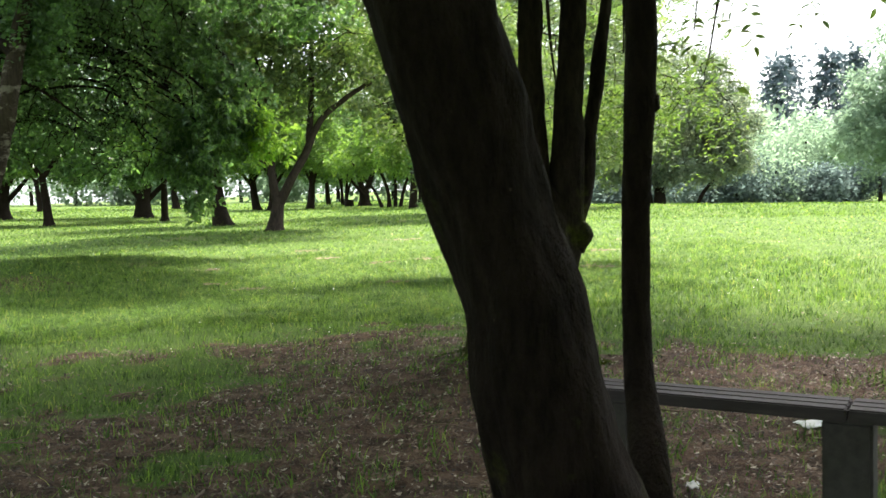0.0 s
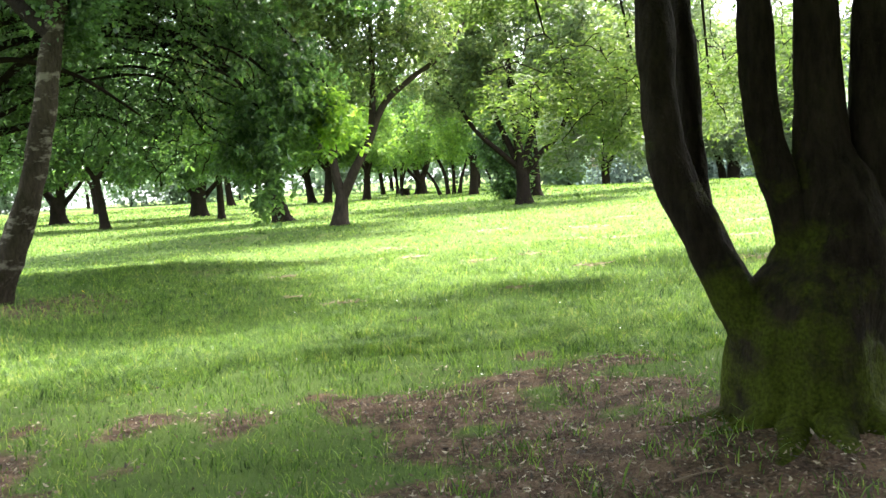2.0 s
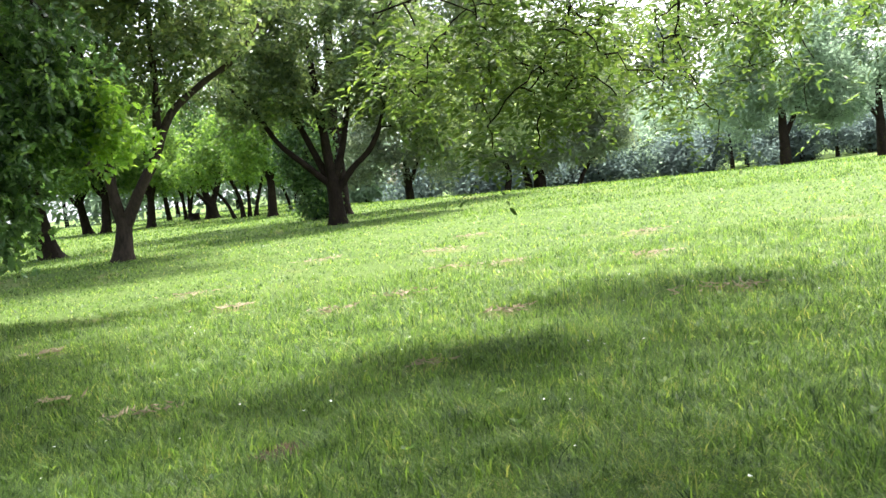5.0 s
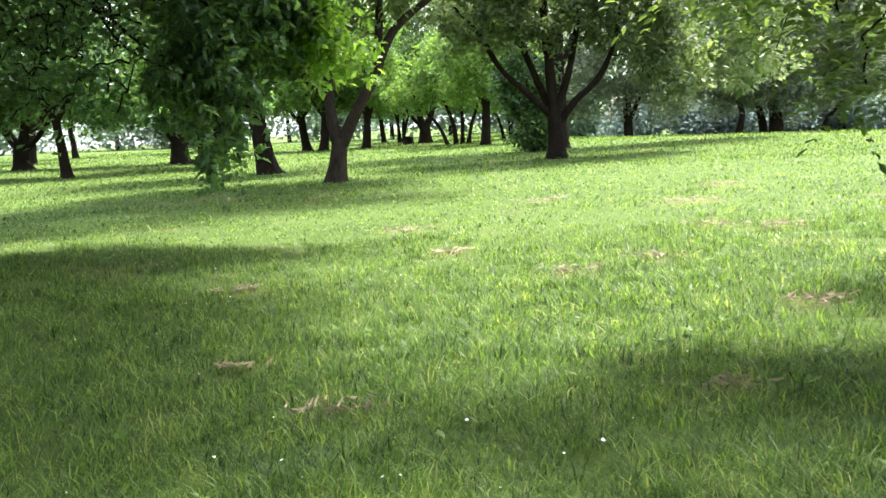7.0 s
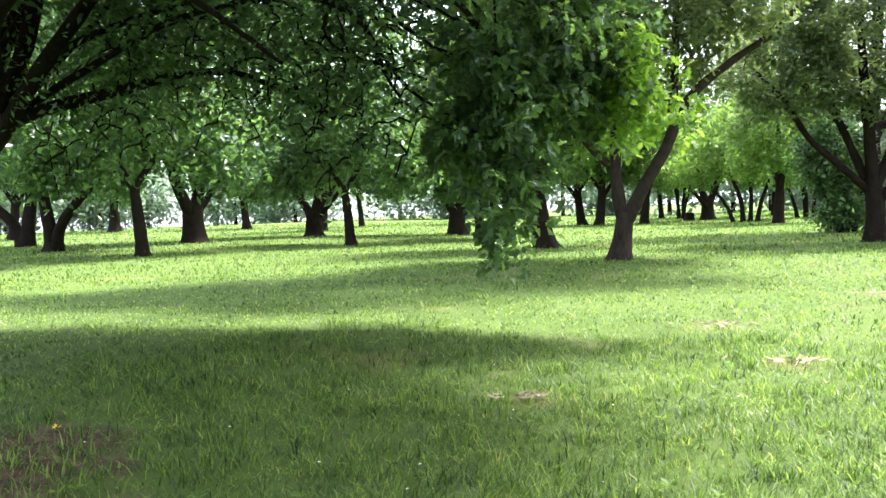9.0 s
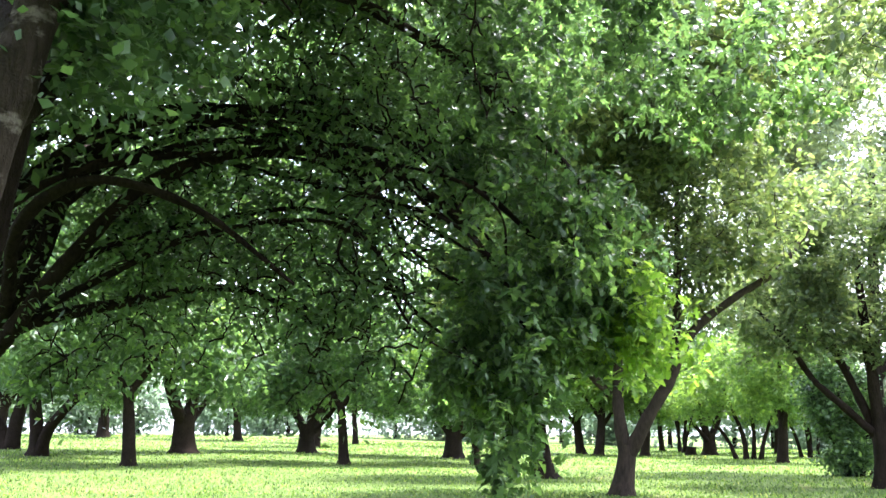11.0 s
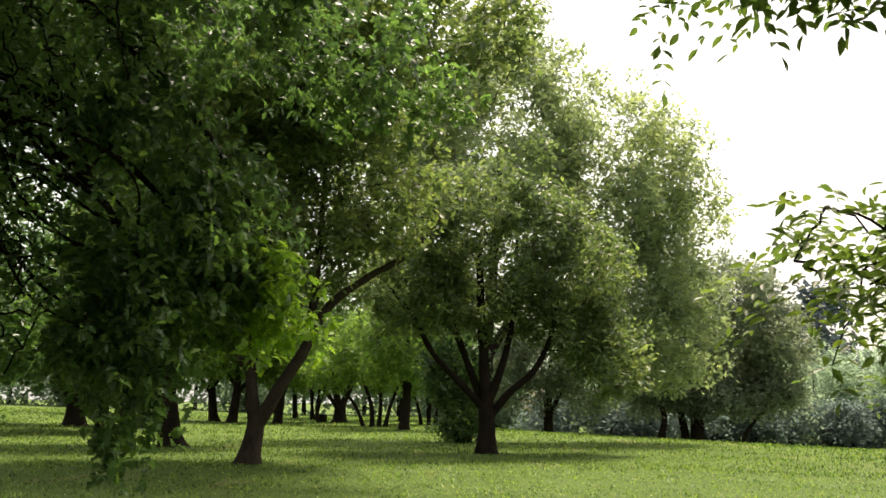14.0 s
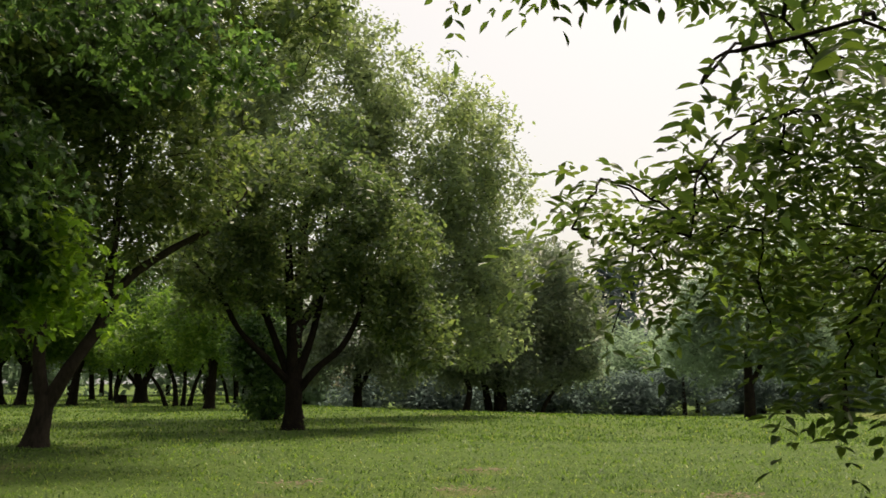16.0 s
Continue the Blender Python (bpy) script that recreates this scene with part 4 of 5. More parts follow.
# -- broad many-limbed tree right of it --
open_tree("spreading_tree", (.65, 38.6, 0), "spreading tree with fan of dark limbs and rounded crown", [
    ([(0, 0, -.25), (0, 0, .1), (.0, 0, .8), (-.05, 0, 1.6)], [.35, .3, .26, .24]),
    ([(-.05, 0, 1.3), (-.1, 0, 2.6), (-.2, 0, 4.2), (-.3, 0, 7)], [.2, .17, .14, .06]),
    ([(.1, 0, 1.2), (.7, -.1, 1.9), (1.4, -.1, 2.5), (1.9, -.1, 3.4), (2.3, 0, 5)], [.14, .12, .1, .08, .035]),
    ([(-.1, 0, 1.4), (-.9, -.2, 2.2), (-1.7, -.3, 3.0), (-2.4, -.3, 4.2), (-3.2, -.2, 5.2)], [.12, .11, .09, .07, .035]),
    ([(0, 0, 1.5), (.5, .2, 2.8), (.9, .3, 4.6), (1.0, .4, 7)], [.15, .12, .09, .04]),
    ([(-.1, .1, 1.4), (-.6, .3, 2.8), (-1.2, .4, 4.4), (-1.6, .5, 6.5)], [.14, .12, .09, .04])],
    [((.2, -.2, 6.6), (3.3, 3.0, 3.0), 330), ((2.4, 0, 5.4), (2.2, 2.2, 2.2), 130), ((-2.4, 0, 5.2), (2.0, 2.0, 1.7), 110), ((3.2, .3, 4.0), (1.2, 1.4, 1.2), 45), ((4.0, .2, 3.2), (1.4, 1.5, 1.4), 60)],
    LEAF_WILLOW, BARK_DARK, 22)

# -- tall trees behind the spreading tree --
open_tree("tall_tree", (1.0, 48, 0), "tall broad tree with grey-green crown, paled for haze", [
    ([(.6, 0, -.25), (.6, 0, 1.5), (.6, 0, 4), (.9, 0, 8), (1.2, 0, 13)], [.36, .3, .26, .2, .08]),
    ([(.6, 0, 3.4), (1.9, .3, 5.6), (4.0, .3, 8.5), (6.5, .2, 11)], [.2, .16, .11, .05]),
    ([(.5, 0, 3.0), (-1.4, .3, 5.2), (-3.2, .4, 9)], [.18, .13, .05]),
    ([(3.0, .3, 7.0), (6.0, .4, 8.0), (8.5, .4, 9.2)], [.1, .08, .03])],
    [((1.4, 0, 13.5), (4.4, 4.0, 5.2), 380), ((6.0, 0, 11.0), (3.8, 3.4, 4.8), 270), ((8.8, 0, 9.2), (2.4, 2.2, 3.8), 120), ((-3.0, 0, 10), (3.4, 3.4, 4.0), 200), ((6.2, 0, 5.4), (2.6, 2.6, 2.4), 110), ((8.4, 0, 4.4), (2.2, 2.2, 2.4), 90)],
    LEAF_PALE_HAZE, BARK_DARK, 23, per=40, spread=0.3, size=0.23)

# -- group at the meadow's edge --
open_tree("edge_tree", (15.2, 62, 0), "dense grey-green tree at the meadow edge, leaves paled for haze", [
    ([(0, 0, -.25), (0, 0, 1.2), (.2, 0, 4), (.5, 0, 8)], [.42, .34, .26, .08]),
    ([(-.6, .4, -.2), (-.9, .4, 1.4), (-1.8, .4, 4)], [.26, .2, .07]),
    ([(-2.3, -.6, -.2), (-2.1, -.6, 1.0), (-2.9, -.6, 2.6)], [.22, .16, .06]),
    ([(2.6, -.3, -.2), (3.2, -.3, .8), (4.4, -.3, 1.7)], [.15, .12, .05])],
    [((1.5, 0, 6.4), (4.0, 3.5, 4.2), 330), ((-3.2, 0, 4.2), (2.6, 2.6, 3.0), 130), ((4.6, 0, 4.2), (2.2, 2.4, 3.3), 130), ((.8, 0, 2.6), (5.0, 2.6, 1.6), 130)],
    LEAF_HAZE_TINT, BARK_DARK, 24, per=50, spread=0.32, size=0.25, foot=1.6)
open_tree("edge_tree", (8.6, 74, 0), "green tree at the meadow edge, leaves paled for haze", [
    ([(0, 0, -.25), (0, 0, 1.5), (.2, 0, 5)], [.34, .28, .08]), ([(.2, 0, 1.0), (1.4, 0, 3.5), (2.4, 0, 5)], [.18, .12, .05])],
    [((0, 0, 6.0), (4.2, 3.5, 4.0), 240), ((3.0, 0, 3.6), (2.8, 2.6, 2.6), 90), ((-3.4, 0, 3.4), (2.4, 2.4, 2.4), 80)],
    LEAF_HAZE_TINT, BARK_DARK, 25, per=40, spread=0.4, size=0.28, foot=2.0)

open_tree("edge_tree", (36, 68, 0), "green tree on the far meadow side, haze painted into its leaves", [
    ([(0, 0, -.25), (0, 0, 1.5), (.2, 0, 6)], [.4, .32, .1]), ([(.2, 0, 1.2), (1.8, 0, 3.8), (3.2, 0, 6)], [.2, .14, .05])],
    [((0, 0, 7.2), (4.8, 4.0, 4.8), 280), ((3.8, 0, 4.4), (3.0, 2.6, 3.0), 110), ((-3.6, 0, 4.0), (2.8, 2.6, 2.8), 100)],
    LEAF_FAR_HAZE, BARK_DARK, 27, per=40, spread=0.4, size=0.3, foot=2.6)
open_tree("edge_tree", (47, 72, 0), "large green tree on the far meadow side, haze painted into its leaves", [
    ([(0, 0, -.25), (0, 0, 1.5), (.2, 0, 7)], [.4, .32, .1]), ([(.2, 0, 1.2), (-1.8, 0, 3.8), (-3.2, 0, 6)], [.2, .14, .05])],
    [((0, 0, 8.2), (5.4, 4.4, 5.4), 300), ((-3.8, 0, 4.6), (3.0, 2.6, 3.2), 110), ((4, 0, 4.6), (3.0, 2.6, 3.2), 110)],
    LEAF_FAR_HAZE, BARK_DARK, 28, per=40, spread=0.4, size=0.3, foot=2.6)

# -- dark low bush beside the spreading tree --
open_tree("dark_bush", (.4, 46.4, 0), "dense dark evergreen bush with many upright stems", [
    ([(0, 0, -.2), (-.6, 0, 1.5), (-1.3, 0, 3.2)], [.14, .1, .05]), ([(.1, 0, -.2), (-.1, 0, 1.5), (-.3, 0, 3.4)], [.14, .1, .05]), ([(.2, 0, -.2), (.7, 0, 1.5), (1.2, 0, 3.2)], [.14, .1, .05])],
    [((-.1, 0, 1.1), (.8, .8, 1.0), 70), ((-.3, 0, 2.8), (1.3, 1.1, 1.3), 90)], LEAF_OAK, BARK_DARK, 26, per=40, spread=0.26, size=0.2)

# -- trees of the grove to the west and behind, three models, each repeated --
GROUP = "trees of the grove"
grove_a = open_tree("grove_tree", (-9.6, 40.6, 0), "dark upright grove tree with green crown", [
    ([(.1, 0, -.25), (.05, 0, .1), (-.1, 0, 1.0), (-.25, 0, 2.4), (-.3, 0, 4)], [.42, .36, .32, .28, .2]),
    ([(-.25, 0, 2.0), (-1.2, .2, 3.4), (-2.2, .3, 5)], [.17, .12, .05]), ([(-.28, 0, 2.4), (.7, 0, 3.8), (1.8, 0, 5.4)], [.17, .12, .05]), ([(-.3, 0, 3.8), (-.3, 0, 6), (-.2, 0, 8)], [.18, .12, .05])],
    [((-.2, 0, 9.6), (3.6, 3.4, 3.0), 190), ((-.2, 0, 6.4), (3.4, 3.2, 2.8), 230), ((1.7, 0, 4.6), (2.2, 2.2, 1.6), 80), ((-2.3, 0, 4.4), (2.2, 2.2, 1.5), 80)],
    LEAF_FRESH, BARK_DARK, 31, per=26, spread=0.3, size=0.29, more=1.05, every=3, group=GROUP)
grove_b = open_tree("grove_tree", (-19.8, 46.7, .2), "slim grove tree with low spreading crown", [
    ([(0, 0, -.3), (0, 0, .1), (-.1, 0, 1.4), (-.2, 0, 2.6)], [.28, .22, .19, .17]),
    ([(-.2, 0, 2.3), (-.9, 0, 3.6), (-1.6, 0, 5.2)], [.13, .1, .04]), ([(-.2, 0, 2.3), (.6, 0, 3.4), (1.5, 0, 5.0)], [.13, .1, .04])],
    [((-.1, 0, 8.4), (3.4, 3.2, 3.0), 180), ((-.1, 0, 5.4), (3.2, 3.0, 2.2), 190), ((1.9, 0, 4.0), (1.9, 1.9, 1.2), 60), ((-2.1, 0, 3.8), (2.0, 1.9, 1.2), 60), ((2.7, .5, 3.0), (1.5, 1.5, .9), 40), ((-2.9, -.5, 2.9), (1.3, 1.3, .8), 36)],
    LEAF_OAK, BARK_DARK, 32, per=26, spread=0.3, size=0.29, more=1.05, every=3, group=GROUP)
grove_c = open_tree("grove_tree", (-27.7, 58.4, .38), "thick-trunked grove tree forking low", [
    ([(0, 0, -.3), (0, 0, .1), (0, 0, 1.0), (.05, 0, 1.6)], [.62, .5, .44, .42]),
    ([(-.1, 0, 1.2), (-.8, 0, 2.4), (-1.5, 0, 4.4), (-2, 0, 6)], [.28, .24, .16, .06]), ([(.1, 0, 1.2), (.5, 0, 2.6), (.8, 0, 4.6), (1.2, 0, 6.4)], [.3, .25, .16, .06]), ([(.2, .2, 1.0), (1.2, .2, 2.0), (2.6, .2, 3.6)], [.18, .14, .05])],
    [((-.4, 0, 9.4), (4.0, 3.6, 3.0), 190), ((-.4, 0, 6.2), (4.0, 3.6, 2.8), 230), ((2.6, 0, 4.6), (2.2, 2.2, 1.6), 70), ((-2.9, 0, 4.4), (2.4, 2.2, 1.5), 70), ((3.6, -.6, 3.2), (1.6, 1.6, 1.0), 40), ((-3.8, .4, 3.0), (1.5, 1.5, .9), 40)],
    LEAF_OAK, BARK_DARK, 33, per=26, spread=0.3, size=0.29, more=1.05, every=3, group=GROUP)
grove_d = open_tree("grove_tree", (-32.1, 42.0, .6), "dark twin-trunked tree with leaning stems", [
    ([(0, 0, -.4), (0, 0, .1), (-.1, 0, .9), (-.3, 0, 2.4), (-.2, 0, 4.5)], [.42, .34, .28, .24, .15]),
    ([(.15, 0, -.1), (.5, 0, .9), (1.3, 0, 1.8), (2.6, 0, 2.9), (3.6, 0, 4.6)], [.26, .23, .2, .17, .08]),
    ([(-.3, 0, 2.2), (-1.4, .3, 3.6), (-2.6, .5, 5)], [.16, .12, .05])],
    [((.2, 0, 9.4), (4.0, 3.8, 3.0), 190), ((.2, 0, 6.0), (4.2, 3.8, 3.2), 260), ((3.2, 0, 4.8), (2.4, 2.4, 2.0), 90), ((-2.9, 0, 4.6), (2.4, 2.4, 1.9), 90)],
    LEAF_OAK, BARK_DARK, 34, per=26, spread=0.3, size=0.29, more=1.05, every=3, group=GROUP)
grove_e = open_tree("grove_tree", (-3.6, 71, 0), "clump of slender leaning stems with leafy crown", [
    ([(0, 0, -.3), (-.1, 0, 1.2), (-.6, 0, 2.8), (-1.4, 0, 5)], [.17, .14, .11, .05]), ([(.4, .2, -.3), (.5, .2, 1.4), (.4, .2, 3.2), (.3, .2, 5.4)], [.15, .12, .1, .05]),
    ([(.8, -.1, -.3), (1.1, -.1, 1.2), (1.7, -.1, 2.8), (2.4, -.1, 4.6)], [.15, .12, .09, .04]), ([(-.5, .3, -.3), (-1.1, .3, 1.2), (-2.0, .3, 2.4), (-3, .3, 3.8)], [.14, .11, .09, .04])],
    [((0, 0, 5.2), (3.6, 3.2, 2.6), 220), ((-2.4, 0, 3.6), (2.0, 2.0, 1.4), 70), ((2.2, 0, 3.7), (2.0, 2.0, 1.4), 70)],
    LEAF_FRESH, BARK_DARK, 35, per=26, spread=0.3, size=0.29, more=1.05, every=3, group=GROUP)
for model, x, y, turn, size in [
        (grove_b, -24.3, 38.1, 40, 1.1), (grove_d, -40.5, 49.3, 200, 1.25), (grove_d, -27.5, 30.5, 20, 1.0), (grove_c, -30.6, 50.5, 80, 1.2), (grove_c, -19.2, 60, 10, 1.05), (grove_b, -15.6, 52.5, 120, .95),
        (grove_a, -15.6, 79.5, 20, 1.0), (grove_a, -13.8, 77, 200, 1.0), (grove_a, -10.4, 76, 140, .9), (grove_c, -6.4, 82, 220, 1.0), 
        (grove_b, -11.5, 98, 60, 1.15), (grove_a, -25, 88, 80, 1.0), (grove_b, -38, 88, 10, 1.2), (grove_a, -48, 84, 100, 1.1), (grove_b, -1.5, 92, 250, 1.1), (grove_c, 3.5, 96, 90, 1.1),
        (grove_c, -58, 78, 300, 1.1), (grove_a, -52, 60, 190, 1.0), (grove_e, .4, 78, 60, 1.0), (grove_e, -9.0, 92, 120, 1.1), (grove_a, -1.6, 64, 120, .85), (grove_a, -33, 70, 240, 1.0),
        # unseen trees beside and behind the walk, added to shade its start
        (grove_a, -6.5, -1.5, 30, 1.25), (grove_c, 6.0, -1.0, 60, 1.2), (grove_b, -1.5, -6, 10, 1.35), (grove_a, 7.6, 5.2, 130, 1.15), (grove_a, -9.5, 6.0, 80, 1.2)]:
    m = pose(x, y, float(height(x, y)[0]), 0, 0, turn)
    c = copy_thing(model, m)
    c.scale = (size, size, size)


# -- woods round the meadow: far crowns, one sheet of leaf clumps a side --
def woods(name, label, line, low, high, count, leaf, seed, depth=10, size=0.7, per=50, spread=1.5, conical=False):
    r = np.random.default_rng(seed)
    line = np.asarray(line, float)
    d = np.concatenate([[0], np.cumsum(np.linalg.norm(np.diff(line, axis=0), axis=1))])
    cs, tw = [], Wood()
    s = 0.0
    while s < d[-1]:
        x, y = np.interp(s, d, line[:, 0]), np.interp(s, d, line[:, 1])
        x, y = x + r.normal() * 2, y + r.random() * depth
        h = low + (high - low) * r.random()
        g = float(height(x, y)[0])
        wd = h * (0.22 if conical else 0.42) * (0.8 + .5 * r.random())
        tw.tube([(x, y, g - .3), (x, y, g + h * .3), (x + r.normal() * .3, y, g + h * .75)], [.3, .22, .1], 7, 1.5)
        if conical:
            k = r.random(count)
            a = r.random(count) * 6.283
            cs.append(np.stack([x + np.cos(a) * wd * (1 - k) * 1.2, y + np.sin(a) * wd * (1 - k) * 1.2, g + h * (.15 + .85 * k)], 1))
        else:
            cs.append(blob_points(r, [((x, y, g + h * .6), (wd, wd, h * .42), int(count * .6)), ((x + r.normal() * wd * .5, y - wd * .3, g + h * .36), (wd * .9, wd * .9, h * .33), int(count * .4))], 0.7))
        s += wd * 1.15
    t = new(name)
    tagged(t, label, "trees", kind="stuff")
    part("trunk_row", tw.mesh("trunk_row", BARK_DARK), t)
    v, f = leaf_cloud(r, np.concatenate(cs), per, spread, size)
    part("foliage", mesh_of("foliage", v, f, leaf), t)
    return t


# added low row whose dark leaf colour stands for shaded tree undersides
woods("thicket", "added low thicket, its dark leaves standing for shade below the far trees", [(13, 90), (30, 96), (50, 100), (75, 104), (112, 106)], 3.2, 5.6, 40, LEAF_THICKET_SHADE, 48, 4, 0.42, 50, 0.7)
woods("far_woods", "trees along the far meadow edge, haze painted into their leaves", [(24, 98), (45, 104), (70, 108), (110, 110)], 8, 13.5, 80, LEAF_FAR_HAZE, 41, 10, 0.42, 80, 1.0)
woods("far_woods", "tall trees on the slope beyond, haze painted into their leaves", [(30, 135), (60, 140), (110, 140), (160, 120)], 11, 15, 46, LEAF_FAR_HAZE, 42, 14, 1.0, 36, 2.0)
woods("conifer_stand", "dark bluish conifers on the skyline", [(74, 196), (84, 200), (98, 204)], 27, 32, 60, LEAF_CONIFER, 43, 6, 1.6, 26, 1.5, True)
woods("far_woods", "green trees behind the grove", [(24, 112), (0, 122), (-40, 125), (-90, 118), (-130, 95)], 9, 13, 60, LEAF_FAR_HAZE, 44, 12, 0.8, 50, 1.5)
woods("far_woods", "trees along the west side of the meadow", [(-130, 95), (-110, 40), (-100, -20)], 9, 14, 34, LEAF_FAR_HAZE, 45, 12, 1.5, 20, 1.9)
woods("far_woods", "trees along the east side of the meadow", [(110, 110), (100, 50), (80, 0), (50, -50)], 9, 14, 34, LEAF_FAR_HAZE, 46, 12, 1.5, 20, 1.9)
woods("far_woods", "trees behind the walk", [(-100, -20), (-40, -50), (50, -50)], 9, 13, 30, LEAF_FAR_HAZE, 47, 10, 1.5, 20, 1.9)


open_tree("flowering_shrub", (12.8, 98, 0), "pale pink blossoming shrub at the far edge", [([(0, 0, -.2), (0, 0, .8), (.2, 0, 1.8)], [.12, .1, .05]), ([(.1, 0, .4), (.8, 0, 1.4)], [.08, .04])],
          [((0, 0, 1.7), (2.4, 1.8, 1.3), 90)], LEAF_PINK, BARK_DARK, 36, per=30, spread=.25, size=.2, foot=2.4)


def stump(at):
    t = thing("tree_stump", at, "short dark cut stump beside a thick trunk", "stump")
    w = Wood()
    p = w.tube([(0, 0, -.2), (0, 0, .1), (.03, 0, .4), (.05, 0, .62)], [.42, .36, .33, .32], 18, .08, .02, (.3, .2, 5))
    part("trunk", w.mesh("trunk", BARK_DARK), t)
    th = np.linspace(0, 2 * np.pi, 18, endpoint=False)
    top = np.stack([.05 + np.cos(th) * .33, np.sin(th) * .33, np.full(18, .615)], 1)
    part("cut_face", mesh_of("cut_face", np.concatenate([top, [[.05, 0, .63]]]), np.array([[i, (i + 1) % 18, 18] for i in range(18)]), WOOD_OLD), t)


stump((-7.7, 81.5, 0))


# ---- bench under the leaning tree ----
def box(bm, size, at, bevel=0.006):
    import_m = Matrix.Translation(at) @ Matrix.Diagonal((*size, 1))
    made = bmesh.ops.create_cube(bm, size=1, matrix=import_m)
    edges = list({e for v in made["verts"] for e in v.link_edges})
    bmesh.ops.bevel(bm, geom=edges, offset=bevel, segments=2, affect="EDGES")


def bm_part(name, bm, mat, parent, label=""):
    me = bpy.data.meshes.new(name)
    bm.to_mesh(me)
    bm.free()
    me.materials.append(mat)
    return part(name, me, parent, label)


def bench():
    ang = math.degrees(math.atan2(-.54, .87))
    t = thing("bench", (.53, 3.93, 0), "low backless bench of weathered boards on concrete posts", "bench")
    t.rotation_euler = (0, 0, radians(ang))
    for k, (a, b) in enumerate(((0, 1.02), (1.026, 2.05))):
        for j in range(3):
            bm = bmesh.new()
            box(bm, (b - a, .062, .05), ((a + b) / 2, -.07 + .067 * j, .425))
            bm_part("board", bm, WOOD_OLD, t)
    for x in (.12, 1.02, 1.95):
        bm = bmesh.new()
        box(bm, (.17, .16, .52), (x, 0, .139), .012)
        bm_part("post", bm, CONCRETE, t)
    return t


bench()


# ---- grass, litter, flowers ----
def blades(name, label, xs, ys, tall, width, mat, seed, lean=0.5, joints=True, group=""):
    r = np.random.default_rng(seed)
    n = len(xs)
    zs = height(xs, ys) - 0.012
    h = tall * (0.45 + 0.85 * r.random(n))
    yaw = r.random(n) * 6.283
    fx_, fy_ = np.cos(yaw), np.sin(yaw)
    bend = h * lean * (0.3 + 1.1 * r.random(n))
    a2 = yaw + 1.57 + r.normal(size=n) * .3
    bx, by = np.cos(a2) * bend, np.sin(a2) * bend
    w = width * (0.6 + 0.8 * r.random(n)) * .5
    if joints:
        v = np.stack([np.stack([xs - fx_ * w, ys - fy_ * w, zs], 1), np.stack([xs + fx_ * w, ys + fy_ * w, zs], 1),
                      np.stack([xs + bx * .35 + fx_ * w * .8, ys + by * .35 + fy_ * w * .8, zs + h * .6], 1), np.stack([xs + bx * .35 - fx_ * w * .8, ys + by * .35 - fy_ * w * .8, zs + h * .6], 1),
                      np.stack([xs + bx, ys + by, zs + h], 1)], 1).reshape(-1, 3)
        b = np.arange(n)[:, None] * 5
        f = [b + np.array([[0, 1, 2, 3]]), b + np.array([[3, 2, 4]])]
    else:
        v = np.stack([np.stack([xs - fx_ * w, ys - fy_ * w, zs], 1), np.stack([xs + fx_ * w, ys + fy_ * w, zs], 1), np.stack([xs + bx, ys + by, zs + h], 1)], 1).reshape(-1, 3)
        b = np.arange(n)[:, None] * 3
        f = [b + np.array([[0, 1, 2]])]
    ob = new(name, mesh_of(name, v, f, mat))
    return tagged(ob, label, "grass", kind="stuff")


def fan(r, n, ox, oy, a0, a1, r0, r1, bare=1.0):
    """Points thinning with the distance from (ox, oy), between two angles from +y."""
    d = r0 * (r1 / r0) ** r.random(n)
    a = np.radians(a0 + (a1 - a0) * r.random(n))
    x, y = ox + np.sin(a) * d, oy + np.cos(a) * d
    clump = 0.5 + 0.55 * noise2(x, y, 0.3, 51) + 0.4 * noise2(x, y, 1.3, 52)
    keep = (r.random(n) < np.clip(clump + .2, .1, 1)) & (r.random(n) > soil_at(x, y) * bare) & (r.random(n) > dry_at(x, y) * .7)
    keep &= (np.hypot(x - .5, y - 6.6) > .44) & (np.hypot(x - .33, y - 2.83) > .25)
    return x[keep], y[keep], d[keep]


r = np.random.default_rng(61)
x, y, d = fan(r, 120000, -.3, .5, -36, 36, 2.3, 15, 0.86)
k = np.clip((y - 7.0) / 4, 0, 1)
blades("grass", "short patchy grass in the shade of the trees", x, y, .05 + .03 * k, .0038 * np.maximum(1, d / 5), GRASS, 62, 0.8)
x, y, d = fan(r, 330000, -1.8, 6.6, -50, 50, 2.6, 28)
blades("grass", "lush green meadow grass", x, y, .04 + .055 * np.clip(noise2(x, y, .35, 53) + .15, 0, 1), .005 * np.maximum(1, d / 5.0), GRASS, 63, 1.5)
x, y, d = fan(r, 210000, -1.9, 7.4, -46, 46, 2.2, 9)
blades("grass", "fine curved blades of near meadow grass", x, y, .04 + .055 * np.clip(noise2(x, y, .3, 54) + .1, 0, 1), .0042, GRASS, 67, 1.6)
x, y, d = fan(r, 170000, -1.8, 6.6, -50, 50, 25, 110)
blades("grass", "distant meadow grass", x, y, .06 + .0007 * d, .0013 * d, GRASS, 64, joints=False)


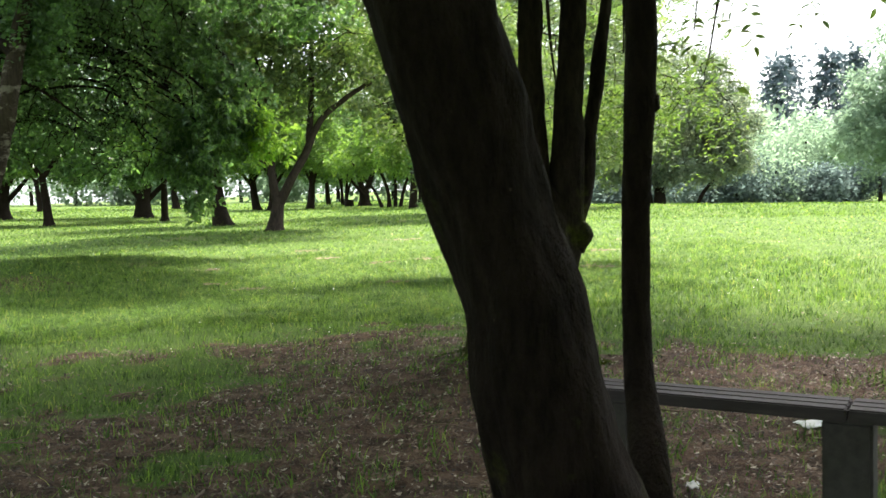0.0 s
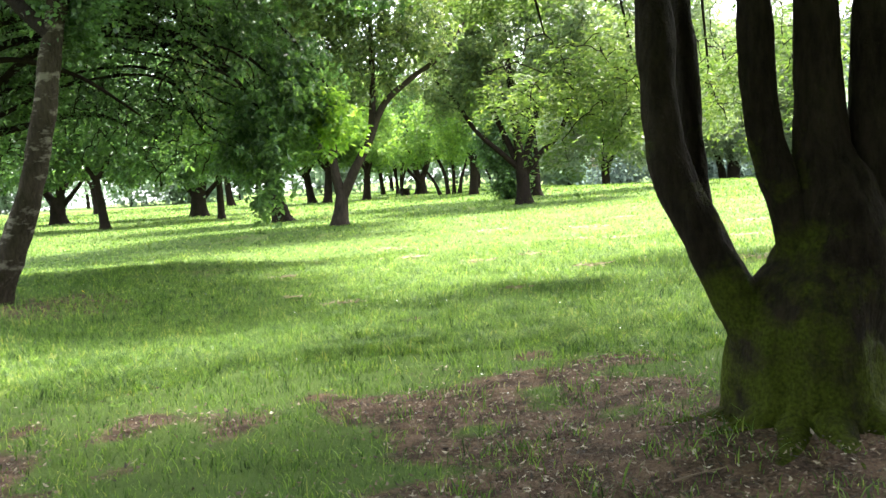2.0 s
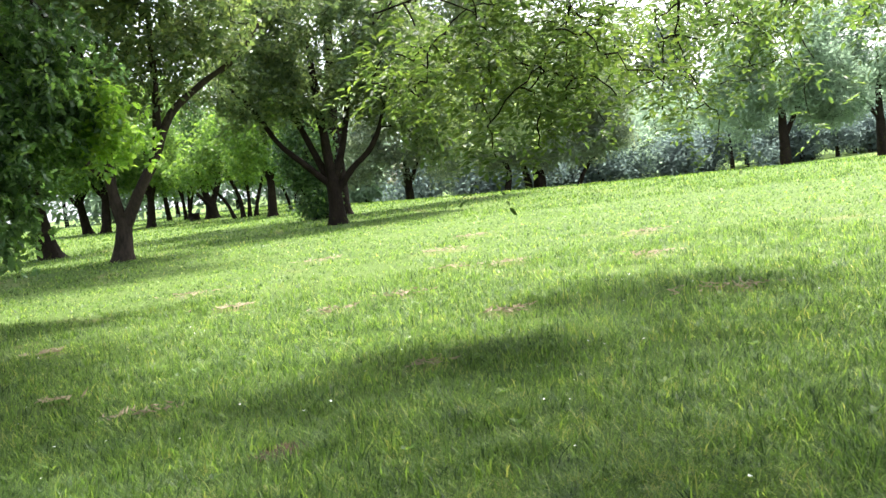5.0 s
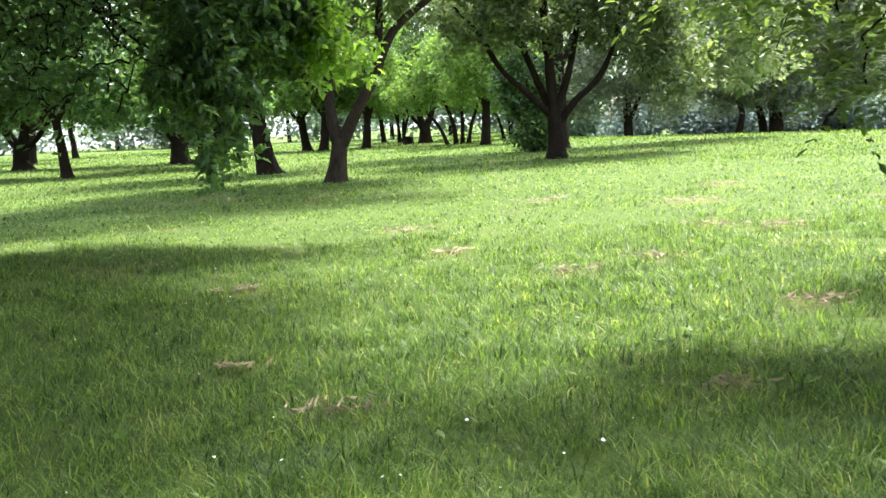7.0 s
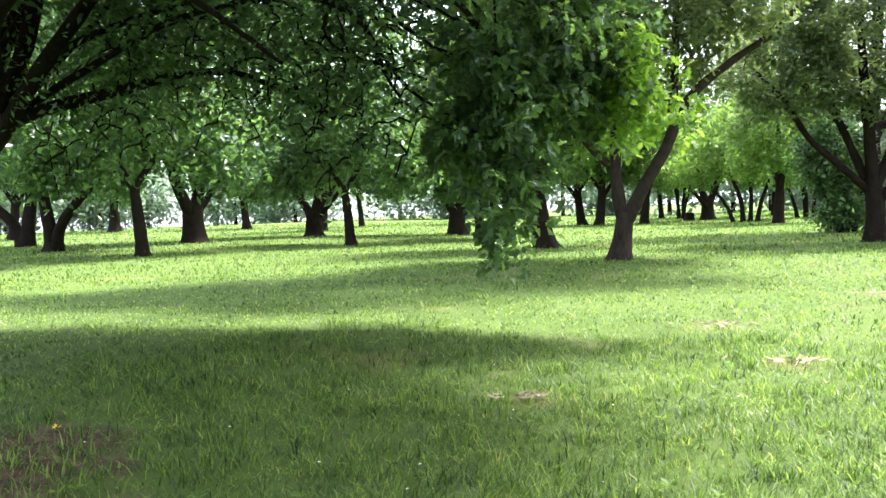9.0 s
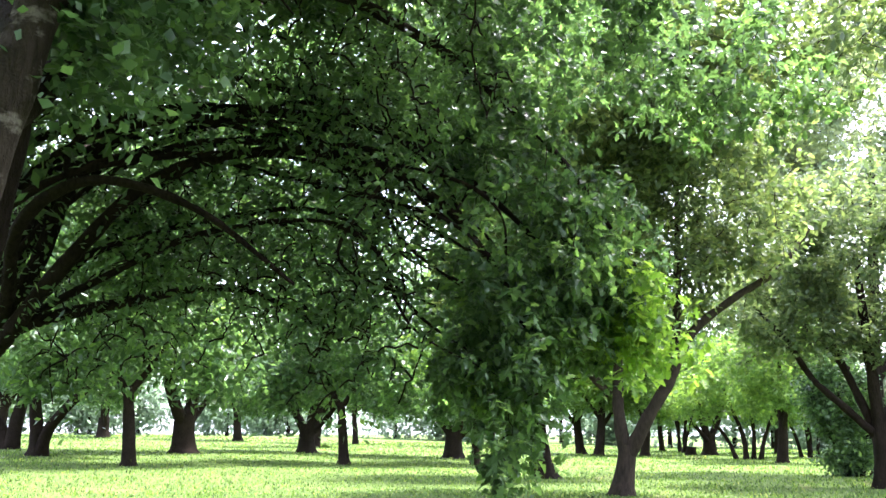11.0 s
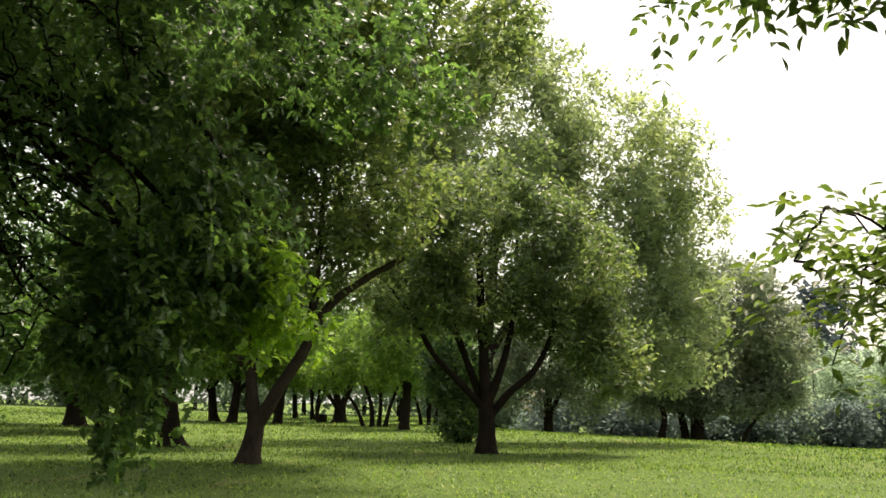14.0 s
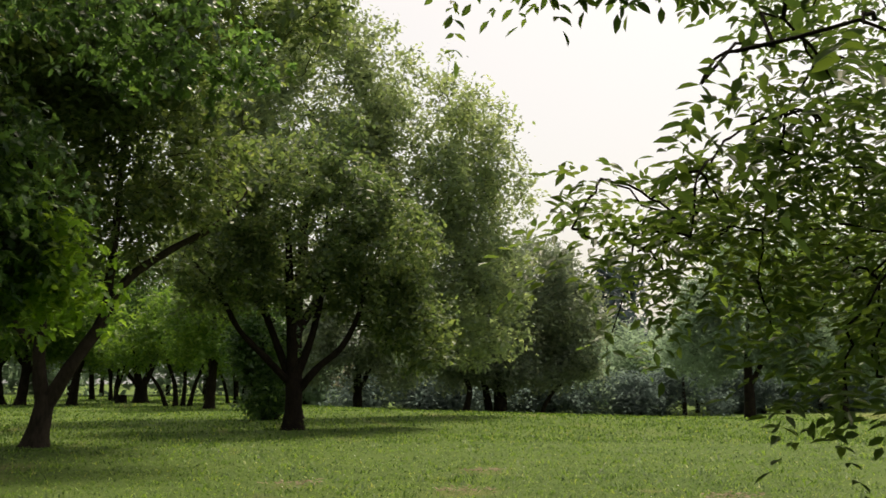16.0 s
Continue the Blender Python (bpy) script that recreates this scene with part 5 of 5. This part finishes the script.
def tufts():
    """Taller single tufts that stand out of the sward."""
    r = np.random.default_rng(71)
    cx, cy = np.concatenate([r.uniform(-7, 6, 2400), r.uniform(-5, 2.5, 260), [.8, 1.05, .6, 1.3, 1.1, .3]]), np.concatenate([r.uniform(8.5, 19, 2400), r.uniform(2.6, 8.5, 260), [5.75, 5.8, 5.65, 6.0, 5.6, 5.6]])
    n = 18
    x, y = np.repeat(cx, n) + r.normal(size=len(cx) * n) * .07, np.repeat(cy, n) + r.normal(size=len(cx) * n) * .05
    blades("grass_tufts", "taller tufts of fresh grass", x, y, np.where(y < 8.5, .08, .10), .007, GRASS, 72, 0.9)


tufts()


def sprigs():
    """Small weedy sprigs on the bare soil."""
    r = np.random.default_rng(73)
    cx, cy = r.uniform(-5.2, 3.2, 1500), r.uniform(2.3, 8.8, 1500)
    k = noise2(cx, cy, .7, 74) + .3 * r.normal(size=1500) > .05
    cx, cy = cx[k], cy[k]
    n = 14
    x, y = np.repeat(cx, n) + r.normal(size=len(cx) * n) * .035, np.repeat(cy, n) + r.normal(size=len(cx) * n) * .035
    blades("grass_sprigs", "small sprigs of grass on bare soil", x, y, .06, .005, GRASS, 75, 1.0)


sprigs()


def weeds():
    """Low broad-leaved rosettes in the sward."""
    r = np.random.default_rng(76)
    cx, cy = r.uniform(-6.5, 5, 260), r.uniform(7.5, 18, 260)
    n = 8
    m = len(cx) * n
    yaw = r.random(m) * 6.283
    x, y = np.repeat(cx, n), np.repeat(cy, n)
    z = height(x, y) + .03
    L = .03 + .035 * r.random(m)
    a = np.stack([np.cos(yaw), np.sin(yaw), .35 + .5 * r.random(m)], 1)
    s = np.stack([-np.sin(yaw), np.cos(yaw), np.zeros(m)], 1) * (L * .22)[:, None]
    p = np.stack([x, y, z], 1)
    a = a * L[:, None]
    v = np.stack([p, p + a * .5 + s, p + a * np.array([1, 1, .7]), p + a * .5 - s], 1).reshape(-1, 3)
    b = np.arange(m)[:, None] * 4
    ob = new("weeds", mesh_of("weeds", v, [np.concatenate([b + np.array([[0, 1, 2]]), b + np.array([[0, 2, 3]])])], LEAF_FRESH))
    tagged(ob, "low broad-leaved weeds among the grass", "weeds", kind="stuff")


weeds()


def flat_bits(name, label, xs, ys, size, mat, seed, category, shape=.6, lift=.006, tilt=.35):
    """Small curled flakes lying on the ground."""
    r = np.random.default_rng(seed)
    n = len(xs)
    z = height(xs, ys) + lift + 0.012
    p = np.stack([xs, ys, z], 1)
    yaw = r.random(n) * 6.283
    a = np.stack([np.cos(yaw), np.sin(yaw), r.normal(size=n) * tilt], 1)
    s = np.stack([-np.sin(yaw), np.cos(yaw), r.normal(size=n) * tilt], 1)
    L = (size * (.5 + r.random(n)))[:, None]
    up = np.array([0, 0, 1.0]) * L * .18
    v = np.stack([p - a * L * .5 + up, p + s * L * shape * .5, p + a * L * .5 + up, p - s * L * shape * .5], 1).reshape(-1, 3)
    b = np.arange(n)[:, None] * 4
    ob = new(name, mesh_of(name, v, [np.concatenate([b + np.array([[0, 1, 2]]), b + np.array([[0, 2, 3]])])], mat))
    return tagged(ob, label, category, kind="stuff")


x, y = r.uniform(-5.5, 4.2, 56000), r.uniform(1.5, 8.6, 56000)
k = r.random(len(x)) < soil_at(x, y) * .9 + .03
flat_bits("leaf_litter", "brown dead leaves and bits on bare soil", x[k], y[k], .025, LITTER, 81, "litter", .5)
x, y = np.concatenate([r.uniform(-7, 4, 260), r.uniform(-14, 8, 500)]), np.concatenate([r.uniform(7, 16, 260), r.uniform(16, 34, 500)])
x = np.where(noise2(x, y, 2.0, 91) > -.1, x, x - 60)
f = flat_bits("daisies", "small white daisies scattered in the grass", x, y, .014, PETAL, 82, "flowers", 1.0, .06, .2)
x, y = np.repeat(-6.2, 7) + r.normal(size=7) * .02, np.repeat(13.8, 7) + r.normal(size=7) * .02
flat_bits("dandelion", "yellow dandelion in shaded grass", x, y, .03, YELLOW, 83, "flower", .6, .07, .5)


def straw(seed):
    r = np.random.default_rng(seed)
    xs, ys = [], []
    for a, b, s in DRY:
        k = int(42 * s / .25)
        xs.append(a + r.normal(size=k) * s * .55)
        ys.append(b + r.normal(size=k) * s * .4)
    flat_bits("dry_straw", "patches of dry cut grass", np.concatenate(xs), np.concatenate(ys), .08, STRAW, seed, "straw", .07, .03, .3)


straw(84)


def twig(at, turn, length, seed):
    r = np.random.default_rng(seed)
    t = thing("fallen_twig", at, "thin dry twig lying on bare soil", "twig", "fallen twigs")
    t.rotation_euler = (0, 0, radians(turn))
    w = Wood()
    s = np.linspace(0, 1, 6)
    p = np.stack([s * length, np.cumsum(r.normal(size=6)) * length * .06, .012 + .01 * r.random(6)], 1)
    w.tube(p, np.linspace(.006, .003, 6), 6, .04)
    part("stick", w.mesh("stick", LITTER), t)
    w2 = Wood()
    w2.tube([p[3], p[3] + np.array([.05, .06, .01]), p[3] + np.array([.09, .13, .02])], [.003, .0025, .002], 5, .03)
    part("side_shoot", w2.mesh("side_shoot", LITTER), t)


for k, (a, b, turn, ln) in enumerate([(-.75, 5.4, -40, .3), (-.55, 4.5, -60, .28), (-1.1, 4.0, -75, .22), (.3, 5.2, 5, .8), (1.4, 5.0, 20, .3), (-2.2, 5.9, 30, .25), (-.2, 4.9, -8, .45), (-.9, 4.8, 170, .35), (-1.7, 4.6, 15, .3), (.6, 4.7, -20, .35), (-.3, 5.9, 25, .3), (-2.6, 4.9, -15, .4), (-1.5, 5.6, 60, .2), (.9, 5.1, -12, .5)]):
    twig((a, b, float(height(a, b)[0]) + .008), turn, ln, 90 + k)


def scrap(at, size, turn, seed):
    r = np.random.default_rng(seed)
    n = 7
    gx_, gy_ = np.meshgrid(np.linspace(-.5, .5, n), np.linspace(-.5, .5, n))
    p = np.stack([gx_.ravel() * size[0], gy_.ravel() * size[1], .01 + .02 * np.abs(vnoise(np.stack([gx_.ravel() * 3, gy_.ravel() * 3, gx_.ravel() * 0 + seed], 1), seed))], 1)
    i = (np.arange(n - 1)[:, None] * n + np.arange(n - 1)[None, :]).ravel()
    ob = new("paper_scrap", mesh_of("paper_scrap", p, np.stack([i, i + 1, i + n + 1, i + n], 1), PAPER, True))
    ob.location, ob.rotation_euler = at, (0, 0, radians(turn))
    sol = ob.modifiers.new("thick", "SOLIDIFY")
    sol.thickness = .002
    tagged(ob, "crumpled whitish paper scrap on bare soil", "litter", "paper scraps")


for k, (a, b, s, turn) in enumerate([(1.8, 4.64, (.2, .12), 15), (1.5, 4.98, (.1, .07), 40), (.92, 3.76, (.08, .05), 70)]):
    scrap((a, b, float(height(a, b)[0]) + .02), s, turn, 95 + k)
